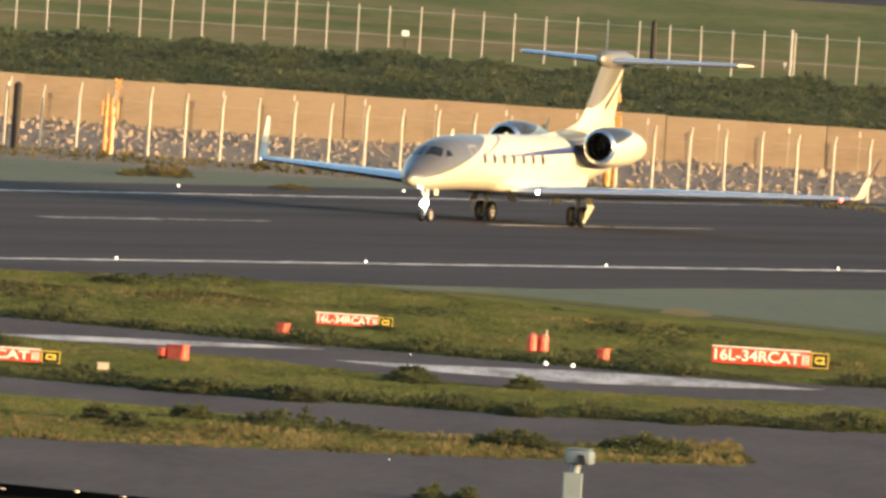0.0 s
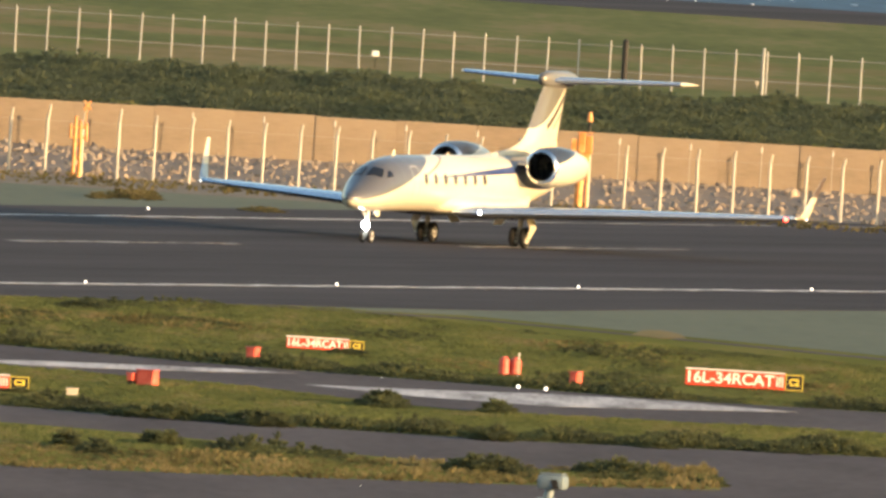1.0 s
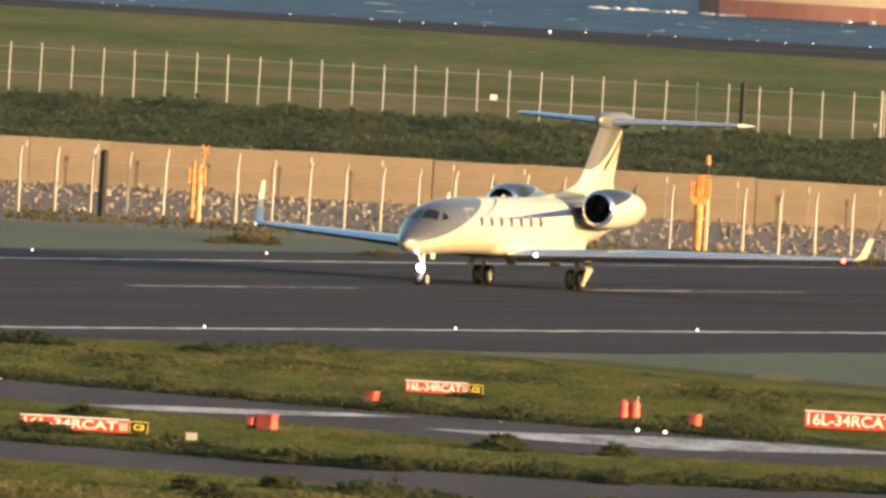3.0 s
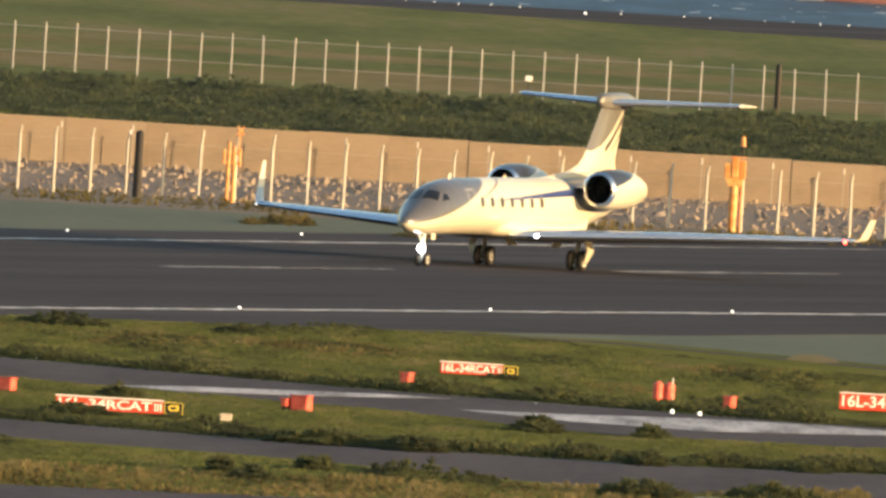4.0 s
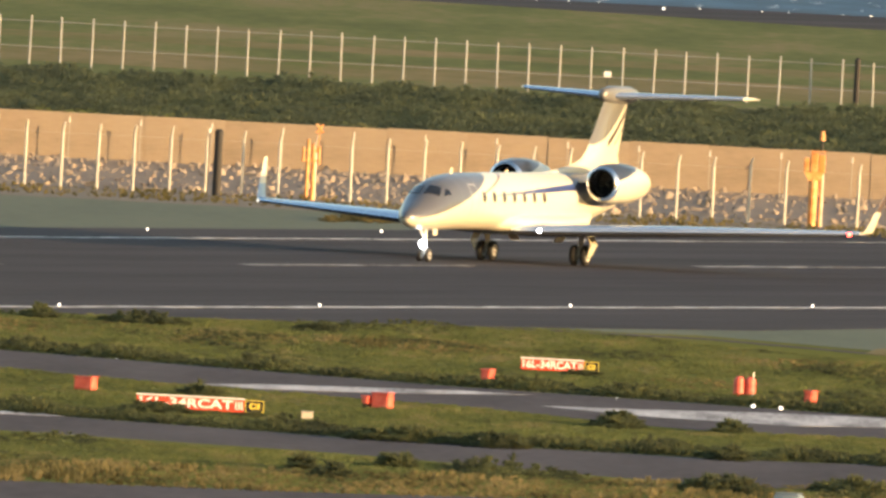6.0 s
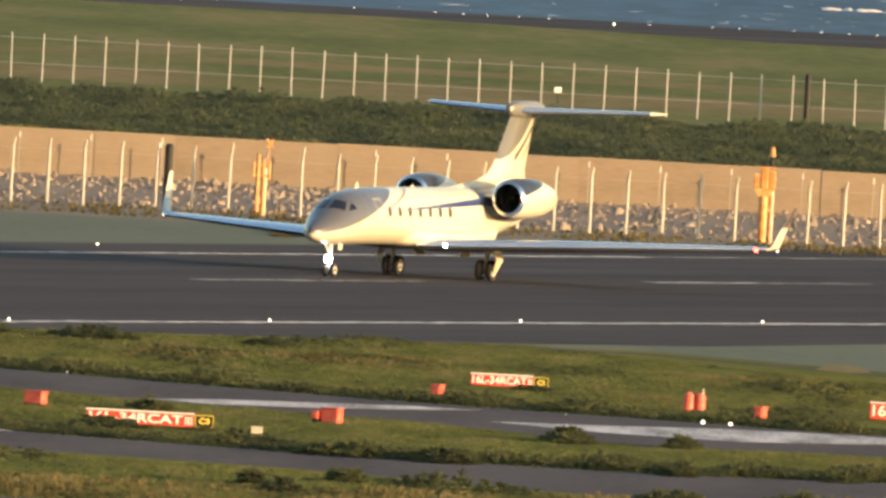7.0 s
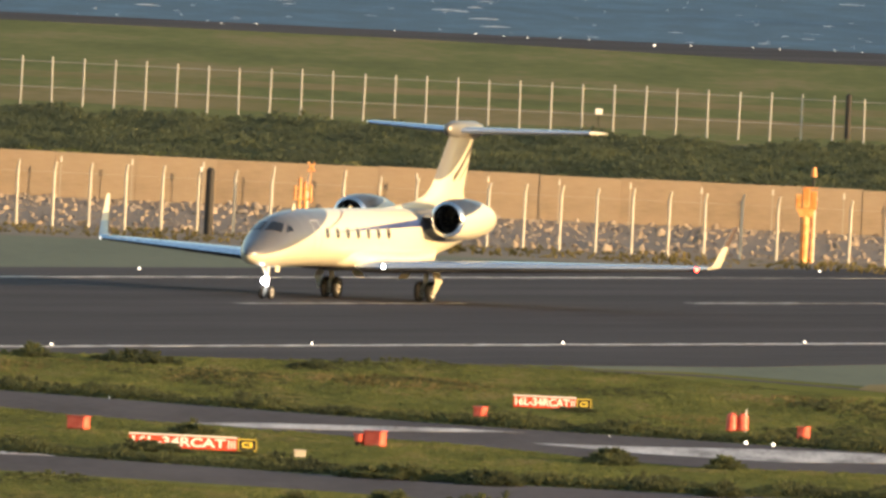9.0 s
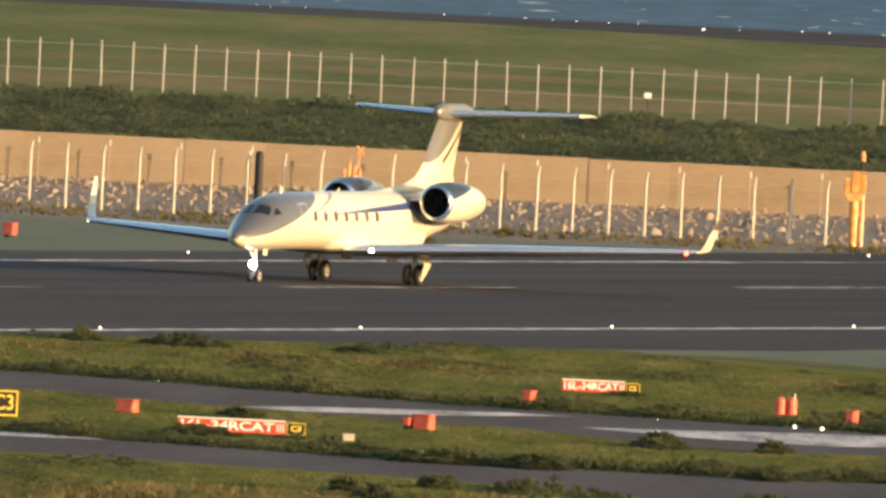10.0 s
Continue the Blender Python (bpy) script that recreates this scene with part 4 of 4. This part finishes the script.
# ------------------------------------------------------------ plants
def clumps(name, spots, mat, label, category, blades=9, width=0.10, seed=1):
    """Tufts of pointed leaves at (x, y, z, height, spread); each tuft is joined at its root."""
    rng = np.random.default_rng(seed)
    spots = np.array(spots, dtype=float)
    n = len(spots)
    a = rng.uniform(0, 2 * np.pi, (n, blades))
    h = spots[:, 3:4] * rng.uniform(0.45, 1.0, (n, blades))
    out = spots[:, 4:5] * rng.uniform(0.15, 1.0, (n, blades))
    tip = np.stack([spots[:, 0:1] + np.cos(a) * out, spots[:, 1:2] + np.sin(a) * out, spots[:, 2:3] + h], -1)
    b = a + rng.uniform(-1.2, 1.2, (n, blades))
    side = np.stack([np.cos(b + np.pi / 2), np.sin(b + np.pi / 2), 0 * b], -1) * (width * rng.uniform(0.6, 1.4, (n, blades)))[..., None]
    root = spots[:, None, :3].repeat(blades, 1)
    mid = root * 0.45 + tip * 0.55
    left, right = mid + side, mid - side
    root1 = spots[:, None, :3].copy()
    root1[..., 2] -= 0.03
    v = np.concatenate([root1, tip, left, right], 1)            # 1 + 3 * blades to a tuft
    per = 1 + 3 * blades
    base = np.arange(n)[:, None] * per
    k = np.arange(blades)[None, :]
    t, l, r = base + 1 + k, base + 1 + blades + k, base + 1 + 2 * blades + k
    o = base.repeat(blades, 1)
    quads = np.stack([o, r, t, l], -1).reshape(-1, 4)
    me = bpy.data.meshes.new(name)
    me.from_pydata(v.reshape(-1, 3).tolist(), [], quads.tolist())
    me.materials.append(mat)
    ob = new(name, me)
    return tagged(ob, label, category, kind="stuff")


def scatter(n, x0, x1, near, far, h0, h1, spread, seed, z=0.0, thin=None):
    """n spots between two lines, denser patches by noise; thin(x, y) gives a height factor."""
    rng = random.Random(seed)
    out = []
    while len(out) < n:
        x = rng.uniform(x0, x1)
        a, b = near(x), far(x)
        if b <= a:
            continue
        y = rng.uniform(a, b)
        k = noise.noise(Vector((x * 0.25, y * 0.035, seed)))
        f = (1.0 + 1.3 * k) * (thin(x, y) if thin else 1.0)
        if f < 0.15:
            continue
        h = rng.uniform(h0, h1) * f
        out.append((x, y, z, h, spread * rng.uniform(0.6, 1.3)))
    return out


def layered(spots, lift, seed):
    """Turn tall tufts into a low mass of short ones stacked from the ground up."""
    rng = random.Random(seed)
    return [(x, y, z + h * lift * rng.random(), h * (1 - lift) * rng.uniform(0.8, 1.2), w) for x, y, z, h, w in spots]


def mound(x, y, w, d, h, n, seed, z=0.0):
    """Spots that make one low bush: tall in the middle, low at its rim."""
    rng = random.Random(seed)
    out = []
    for k in range(int(n * 1.7)):
        a, r = rng.uniform(0, 2 * math.pi), math.sqrt(rng.random())
        px, py = x + math.cos(a) * r * w / 2, y + math.sin(a) * r * d / 2
        out.append((px, py, z, h * (1.05 - 0.75 * r * r) * rng.uniform(0.35, 0.95), 0.30))
    return layered(out, 0.66, seed)


def build_plants():
    off = lambda f, d: (lambda x: f(x) + d)
    flat = lambda y: (lambda x: y)
    far1 = along([(-40, 1485), *[(x, y - 1) for x, y in GRASS_EDGE[:4]], (3, 1518), (9.7, 1500), (24, 1471)])
    def by_signs(x, y):
        """Cut short before the signs."""
        for x0, x1, y1, depth in ((-15.1, -12.2, 1343, 34), (10.6, 15.6, 1423, 30), (-4.3, -2.3, 1448, 26), (-23.9, -22.6, 1350, 25)):
            if x0 < x < x1 and y1 - depth < y < y1:
                return 0.42
        return 1.0
    # wide strip before the runway
    clumps("grass", scatter(26000, -34, 25, off(T1_FAR, 1), far1, 0.04, 0.115, 0.36, 11, 0.0, by_signs), GRASS, "long green and straw grass beside the runway", "grass", 10, 0.028, 1)
    clumps("weeds", layered(scatter(5200, -34, 25, off(T1_FAR, 0), off(T1_FAR, 9), 0.20, 0.52, 0.24, 12, 0.0, lambda x, y: by_signs(x, y) * (0.75 + 0.9 * noise.noise(Vector((x * 0.4, 2.0, 1.0))))), 0.6, 112), WEED, "dark leafy weeds along the taxiway edge", "weeds", 13, 0.04, 2)
    patch = lambda seed, cut: (lambda x, y: max(0.0, noise.noise(Vector((x * 0.16, y * 0.03, seed))) - cut) * 3.0)
    clumps("dry_grass", scatter(1700, -34, 25, off(T1_FAR, 12), far1, 0.06, 0.17, 0.30, 31, 0.0, patch(3.0, 0.02)), DRY, "straw-coloured patches in the long grass", "grass", 12, 0.03, 31)
    clumps("weeds", layered(scatter(2600, -34, 25, off(T1_FAR, 6), far1, 0.12, 0.32, 0.30, 32, 0.0, lambda x, y: patch(8.0, 0.05)(x, y) * by_signs(x, y)), 0.6, 132), WEED, "dark weed patches in the long grass", "weeds", 13, 0.045, 32)
    clumps("weeds", layered(scatter(2000, -28, 11, off(ROAD_FAR, 8), off(T2_NEAR, -4), 0.14, 0.38, 0.26, 33, 0.0, patch(5.0, 0.05)), 0.6, 133), WEED, "dark weed patches on the grass island", "weeds", 13, 0.045, 33)
    # strip between the taxiway and the service road
    clumps("grass", scatter(15000, -32, 22, off(T2_FAR, 1), T1_NEAR, 0.04, 0.105, 0.34, 13, 0.0), GRASS, "green grass strip between the taxiways", "grass", 10, 0.027, 3)
    clumps("weeds", layered(scatter(6400, -32, 22, off(T2_FAR, 0), off(T2_FAR, 10), 0.18, 0.56, 0.24, 14, 0.0, lambda x, y: by_signs(x, y) * (0.75 + 0.9 * noise.noise(Vector((x * 0.35, 7.0, 1.0))))), 0.6, 114), WEED, "dark leafy weeds along the service road", "weeds", 13, 0.04, 4)
    # island
    clumps("grass", scatter(12000, -28, 11, off(ROAD_FAR, 4), off(T2_NEAR, -4), 0.04, 0.105, 0.32, 15, 0.02), GRASS, "green grass on the island", "grass", 10, 0.026, 5)
    clumps("dry_grass", scatter(3400, -28, 11, off(ROAD_FAR, -1.5), off(ROAD_FAR, 28), 0.06, 0.24, 0.20, 16, 0.02), DRY, "dry straw-coloured grass on the road's edge", "grass", 12, 0.026, 6)
    # single bushes: x, y, width, depth, height, spots
    for i, (x, y, w, d, h, n) in enumerate(((-0.2, 1352, 1.9, 6, 0.85, 150), (3.85, 1352, 1.3, 4, 0.7, 90), (3.6, 1307, 1.5, 4, 0.75, 120), (-15.1, 1369, 1.7, 5, 0.7, 130), (-23.0, 1502, 1.4, 5, 0.8, 110),
                                           (-18.9, 1500, 3.6, 6, 0.7, 200), (-10.4, 1258, 1.0, 3, 0.95, 70), (-7.4, 1268, 1.3, 3, 1.0, 90), (-9.4, 1250, 1.3, 3, 0.7, 80), (3.4, 1256, 3.2, 5, 0.9, 220),
                                           (7.8, 1262, 3.4, 5, 0.95, 230), (10.6, 1258, 1.2, 4, 0.5, 70), (0.7, 1178, 0.9, 3, 0.7, 70), (1.75, 1178, 0.9, 3, 0.65, 70), (-7.4, 1310, 4.2, 5, 0.8, 240), (-4.4, 1308, 2.4, 5, 0.85, 160),
                                           (-12.3, 1784, 2.6, 12, 0.85, 130), (-13.9, 1778, 1.2, 6, 0.5, 40), (-8.1, 1822, 0.9, 5, 0.6, 40), (9.2, 1311, 1.4, 4, 0.5, 80), (13.5, 1316, 2.6, 5, 0.55, 120), (-12, 1505, 2.2, 6, 0.45, 90), (-16.5, 1337, 2.0, 4, 0.56, 150), (-15.4, 1337, 1.3, 3, 0.44, 80), (-13.0, 1338, 1.2, 3, 0.26, 60), (-1.6, 1443, 1.6, 4, 0.34, 80), (-6.3, 1768, 2.2, 7, 0.34, 70))):
        ob = clumps("bush", mound(x, y, w, d, h, n, 40 + i), WEED if i not in (16, 17, 18, 26) else DRY, "low leafy bush among the grass", "bush", 14, 0.05, 60 + i)
        ob["kind"] = ""
        del ob["kind"]
    # scrub behind the sea wall, and tufts beside the stones
    lo, hi = flat(2085), lambda x: 2274 + 10 * noise.noise(Vector((x * 0.2, 0, 5)))
    clumps("scrub", layered(scatter(30000, -44, 36, lo, hi, 0.42, 0.80, 0.50, 17, 0.0), 0.66, 117), SCRUB, "dark dense scrub behind the sea wall", "scrub", 13, 0.05, 7)
    clumps("dry_grass", scatter(5200, -44, 36, flat(2072), flat(2100), 0.10, 0.34, 0.34, 19, 0.0), GRASS, "yellow-green grass along the foot of the scrub", "grass", 10, 0.05, 9)
    clumps("dry_tufts", scatter(1500, -40, 28, flat(1812), flat(1840), 0.06, 0.28, 0.16, 18, 0.0), DRY, "dry tufts at the foot of the stones", "grass", 8, 0.05, 8)


# ------------------------------------------------------------ signs, lights and boxes on the airfield
def lettering(text, size, width, parent, mat, at, label=""):
    cu = bpy.data.curves.new("lettering", "FONT")
    cu.body = text
    cu.size = size
    cu.extrude = 0.008
    cu.offset = 0.012
    cu.align_x, cu.align_y = "LEFT", "CENTER"
    tmp = new("lettering", cu)
    bpy.context.view_layer.update()
    me = bpy.data.meshes.new_from_object(tmp.evaluated_get(bpy.context.evaluated_depsgraph_get()))
    bpy.data.objects.remove(tmp)
    xs = [v.co.x for v in me.vertices]
    k = width / (max(xs) - min(xs))
    x0 = min(xs)
    for v in me.vertices:
        v.co.x = (v.co.x - x0) * k
    me.materials.clear()
    me.materials.append(mat)
    ob = new("lettering", me)
    ob.parent = parent
    ob.matrix_basis = pose(*at, 90, 0, 0)
    return tagged(ob, label)


def guidance_sign(x0, split, x1, y, top, high, code, turn=0.0):
    """A red runway sign with a black and yellow location plate at its end."""
    w = x1 - x0
    s = thing("runway_sign", "red runway sign with white letters and a black-yellow plate", "airfield sign", pose(x0, y, 0, 0, 0, turn), group="runway signs")
    z0 = top - high
    part("housing", box(0, split - x0 - 0.01, 0, 0.28, z0, top, 0.02), RED, s, "red sign housing")
    part("rim", box(-0.02, split - x0, -0.012, 0.29, top + 0.003, top + 0.05, 0.01), WHITE, s, "white upper rim")
    part("location_plate", box(split - x0 + 0.01, w, 0, 0.28, z0, top, 0.02), BLACK, s, "black location plate")
    p0, p1, t = split - x0 + 0.03, w - 0.02, 0.026
    for a, b, c, d in ((p0, p1, top - t, top), (p0, p1, z0, z0 + t), (p0, p0 + t, z0 + t, top - t), (p1 - t, p1, z0 + t, top - t)):
        part("plate_border", box(a, b, -0.02, -0.004, c, d), YELLOW, s, "yellow border")
    mid = (top + z0) / 2
    lettering("16L-34RCAT", high * 0.98, (split - x0) * 0.87, s, WHITE, ((split - x0) * 0.025, -0.006, mid), "white lettering")
    for k in range(3):
        x = (split - x0) * (0.915 + 0.027 * k)
        part("end_bar", box(x, x + (split - x0) * 0.014, -0.014, -0.004, mid - high * 0.33, mid + high * 0.33), WHITE, s, "small white bar")
    lettering(code, high * 0.62, (p1 - p0) * 0.58, s, YELLOW, (p0 + (p1 - p0) * 0.21, -0.006, mid), "yellow lettering")
    n = max(3, int(w / 1.2))
    for k in range(n):
        x = 0.15 + (w - 0.3) * k / (n - 1)
        part("leg", rod((x, 0.14, -0.05), (x, 0.14, z0 + 0.02), 0.035, n=8), BLACK, s)


def build_signs():
    guidance_sign(-3.95, -1.59, -1.01, 1447, 0.43, 0.40, "C2")
    guidance_sign(10.94, 14.62, 15.31, 1422, 0.63, 0.58, "C2")
    guidance_sign(-17.01, -13.24, -12.54, 1342, 0.47, 0.43, "C3")
    s = thing("location_sign", "black taxiway location sign with yellow letters and border", "airfield sign", pose(-23.75, 1349, 0))
    part("plate", box(0, 1.0, 0, 0.25, 0.08, 0.98, 0.02), BLACK, s)
    for a, b, c, d in ((0, 1.0, 0.92, 0.98), (0, 1.0, 0.08, 0.14), (0, 0.06, 0.14, 0.92), (0.94, 1.0, 0.14, 0.92)):
        part("plate_border", box(a, b, -0.02, -0.004, c, d), YELLOW, s, "yellow border")
    lettering("C3", 0.75, 0.68, s, YELLOW, (0.16, -0.006, 0.53), "yellow lettering")
    for x in (0.2, 0.8):
        part("leg", rod((x, 0.12, -0.05), (x, 0.12, 0.1), 0.04, n=8), BLACK, s)


def cabinet(x0, x1, y, h, lab, legs=0.0, turn=-24):
    c = thing("red_equipment_cabinet", lab, "cabinet", pose(x0, y, 0, 0, 0, turn), group="red cabinets")
    w = (x1 - x0) * 0.85
    part("body", box(0, w, 0, 0.5, legs, h, 0.04), REDDULL, c)
    part("lid", box(-0.03, w + 0.03, -0.03, 0.53, h + 0.003, h + 0.05, 0.015), REDDULL, c)
    part("door", box(0.05, w - 0.05, -0.02, -0.004, legs + 0.05, h - 0.05, 0.006), REDDULL, c)
    part("foot", box(0.04, 0.1, 0.05, 0.45, -0.02, legs + 0.01), BLACK, c)
    part("foot", box(w - 0.1, w - 0.04, 0.05, 0.45, -0.02, legs + 0.01), BLACK, c)


# near-zero colour puts the shed in shadow despite the sun
PITCH = material("shed_in_shade", [(0.002, 0.002, 0.002), (0.005, 0.005, 0.005)], 2.0, 1.0, spec=0.0)
# white paint darkened and blued, so the instrument looks to stand in shadow
SHADED_WHITE = material("shaded_white_paint", [(0.115, 0.155, 0.185), (0.165, 0.212, 0.24)], 2.0, 0.5)


def build_equipment():
    cabinet(-8.95, -8.18, 1361, 0.56, "faded red equipment cabinet in the grass", 0.04)
    cabinet(-9.30, -9.02, 1361, 0.42, "small red box beside a cabinet", 0.18)
    cabinet(-19.59, -18.77, 1367, 0.46, "red equipment cabinet among weeds", 0.04)
    cabinet(6.55, 6.92, 1402, 0.62, "small red box on short feet", 0.2)
    cabinet(-5.32, -4.90, 1412, 0.60, "small red box on short feet", 0.2)
    cabinet(-30.5, -29.9, 1745, 0.62, "red box beyond the runway", 0.1)
    c = thing("red_light_rack", "pair of red light housings with a slim white pole", "airfield light", pose(4.0, 1416, 0))
    for x in (0.20, 0.62):
        bm = rod((x, 0, 0.16), (x, 0, 0.68), 0.21, 0.19, 14)
        rod((x, 0, 0.68), (x, 0, 0.78), 0.19, 0.09, 14, bm)
        part("light_housing", bm, REDDULL, c, "red cylindrical housing", 40)
        part("leg", rod((x, 0, -0.04), (x, 0, 0.17), 0.05, n=8), REDDULL, c)
    part("back_plate", box(0.0, 0.82, -0.02, 0.16, 0.17, 0.66, 0.02), REDDULL, c)
    part("crossbar", box(0.0, 0.76, -0.03, 0.03, 0.12, 0.17), REDDULL, c)
    part("slim_pole", rod((0.72, -0.1, -0.04), (0.72, -0.1, 0.95), 0.022, n=8), WHITE, c, "slim white pole")
    c = thing("concrete_box", "pale concrete cable box in the grass", "box", pose(-11.21, 1339, 0))
    part("body", box(0, 0.40, 0, 0.4, -0.02, 0.19, 0.02), STONEBOX, c)
    part("lid", box(-0.02, 0.42, -0.02, 0.42, 0.193, 0.25, 0.015), STONEBOX, c)
    c = thing("white_bird_scarer", "small pale marker lying by the road", "marker", pose(-5.15, 1307.5, 0.05))
    bm = box(0, 0.55, 0, 0.25, -0.02, 0.10, 0.03)
    box(0.2, 0.36, 0.05, 0.2, 0.1, 0.24, 0.03, bm)
    part("body", bm, STONEBOX, c)
    # white box on a post out on the far field
    c = thing("field_marker", "white marker box on a short post in the far field", "marker", pose(-2.05, 2345, 0))
    part("post", rod((0, 0, -0.05), (0, 0, 0.8), 0.022, n=8), BLACK, c)
    part("box", box(-0.22, 0.22, -0.15, 0.15, 0.75, 1.08, 0.03), WHITE, c)
    # pale cabinets by the stones
    for x, h in ((24.45, 0.72), (24.95, 0.80)):
        c = thing("pale_cabinet", "narrow pale cabinet at the foot of the stones", "cabinet", pose(x, 1838.0, 0), group="pale cabinets")
        part("body", box(-0.17, 0.17, -0.15, 0.15, -0.05, h, 0.03), WHITE, c)
        part("lid", box(-0.19, 0.19, -0.17, 0.17, h + 0.003, h + 0.05, 0.012), STONEBOX, c)
    c = thing("gate_post", "thick galvanised post beside the far fence", "post", pose(21.25, 2304.9, 0))
    part("shaft", rod((0, 0, -0.1), (0, 0, 3.05), 0.10, 0.10, 10), POST_FAR, c, "", 40)
    part("cap", rod((0, 0, 3.05), (0, 0, 3.10), 0.12, 0.09, 10), POST_FAR, c)
    c = thing("field_light", "small pale light on the far field", "airfield light", pose(21.4, 2357, 0))
    part("stem", rod((0, 0, -0.05), (0, 0, 0.3), 0.03, n=8), WIRE, c)
    part("lamp", box(-0.10, 0.10, -0.1, 0.1, 0.28, 0.50, 0.04), STONEBOX, c)
    # white instrument head on its thick column, near the camera
    c = thing("instrument_column", "white weather instrument head on a thick white column", "instrument", pose(4.95, 1150, -0.05))
    part("column", box(-0.34, 0.26, -0.3, 0.3, -0.05, 1.80, 0.05), SHADED_WHITE, c, "thick white column")
    part("neck", rod((0.0, 0, 1.80), (0.05, 0, 2.05), 0.16, 0.14, 12), SHADED_WHITE, c, "", 40)
    head = part("head", box(-0.30, 0.54, -0.35, 0.45, 2.05, 2.50, 0.15), SHADED_WHITE, c, "white instrument head", 40)
    head.matrix_basis = pose(0, 0, 0, 0, 0, -14)
    slant = [(0.14, 2.36), (0.34, 2.36), (0.42, 2.08), (0.22, 2.08)]
    part("visor", loft([[(x, y, z) for x, z in slant] for y in (-0.372, -0.354)]), DARK, head, "slanted black window")
    part("hood", box(-0.24, 0.46, -0.24, 0.34, 2.51, 2.545, 0.012), SHADED_WHITE, head)
    # low shed whose roof just shows; its black stands for shadow
    c = thing("dark_shed", "low flat-roofed shed coloured black as if in shadow, with small pale roof fittings", "shed", pose(-21.1, 1106.4, 0.012, 0, 0, -53))
    part("wall_block", box(0, 27, -16, 0, -0.05, 1.47), PITCH, c, "walls coloured black for shadow")
    part("roof", box(-0.2, 27.2, -16.2, 0.2, 1.473, 1.62, 0.03), PITCH, c, "flat roof coloured black for shadow")
    rng = random.Random(6)
    for i, x in enumerate((1.6, 3.8, 8.0, 10.2, 14.4, 16.6, 20.8, 23.0)):
        for k in range(4):
            o, yy = -2.2 * k + rng.uniform(-0.06, 0.06), -1.2 - 2.7 * k
            part("roof_fitting", box(x + o, x + o + (0.17 if i % 2 else 0.09), yy, yy + 0.15, 1.6, 1.6 + (0.05 if i % 2 else 0.085), 0.015), STONEBOX, c, "small pale fitting")


def edge_light(parent_group, lab):
    c = thing("runway_edge_light", lab, "airfield light", group=parent_group)
    part("base", rod((0, 0, -0.03), (0, 0, 0.03), 0.17, 0.15, 12), BLACK, c)
    part("stem", rod((0, 0, 0.03), (0, 0, 0.09), 0.05, n=8), BLACK, c)
    bm = rod((0, 0, 0.08), (0, 0, 0.20), 0.13, 0.13, 12)
    bmesh.ops.create_uvsphere(bm, u_segments=12, v_segments=6, radius=0.13, matrix=Matrix.LocRotScale((0, 0, 0.20), None, (1, 1, 0.9)))
    part("lamp", bm, LAMP, c, "white glass lamp", 40)
    return c


def build_lights():
    first = edge_light("runway edge lights", "white runway edge light on a short stem")
    x, y = on_runway(0, 0.0)
    first.matrix_basis = pose(x - 0.5, y - 1.6, 0.02)
    first.scale = (0.44,) * 3
    for k in (-4, -3, -2, -1, 1, 2, 3, 4, 5):
        x, y = on_runway(30.93 * k, 0.0)
        copy_thing(first, pose(x - 0.5, y - 1.6, 0.02))
    for k in range(-3, 6):
        x, y = -21.75 + 10.3 * k, 1722 + 28.5 * k
        copy_thing(first, pose(x, y, 0.02))
    small = [(4.69, 1395.5), (5.69, 1394.5), (-0.28, 1400), (-0.7, 1226.3), (-18.9, 1427)]
    for i, (x, y) in enumerate(small):
        c = copy_thing(first, pose(x, y, 0.02))
        c.scale = (0.52,) * 3 if i < 2 else (0.14,) * 3
        tagged(c, "small white taxiway edge light in the asphalt", "airfield light", "taxiway lights")
    shore = [(-31, 2870), (-28.5, 2882), (-18.1, 2880), (-12, 2880), (-9.9, 2876), (-8.1, 2874), (-5.7, 2880), (-3.5, 2878), (1.4, 2853), (4.1, 2870), (8.8, 2879), (10.8, 2878), (14.9, 2882), (17, 2883), (19.1, 2882), (21.2, 2884), (25.5, 2884)]
    for i, (x, y) in enumerate(shore):
        c = copy_thing(first, pose(x, y, 0.02))
        c.scale = (0.7 if i == 8 else 0.33,) * 3
        tagged(c, "white light along the shore road", "airfield light", "shore lights")


build_signs()
build_equipment()
build_lights()
build_plants()


# ------------------------------------------------------------ what moves
def motions():
    ticks = [k / FPS for k in range(0, 10 * FPS + 1)]
    walk(jet, [(t, jet_pose(t)) for t in ticks[::5]])
    for ob, r in jet_wheels:
        at = ob.matrix_basis.translation.copy()
        walk(ob, [(t, Matrix.Translation(at) @ Matrix.Rotation(rolled(t) / r, 4, "Y")) for t in ticks])
    for ob, p in SHIP:
        walk(ob, [(t, pose(p[0] + 3.52 * (t - 2.5), p[1], p[2])) for t in (0.0, 5.0, 10.0)])


motions()
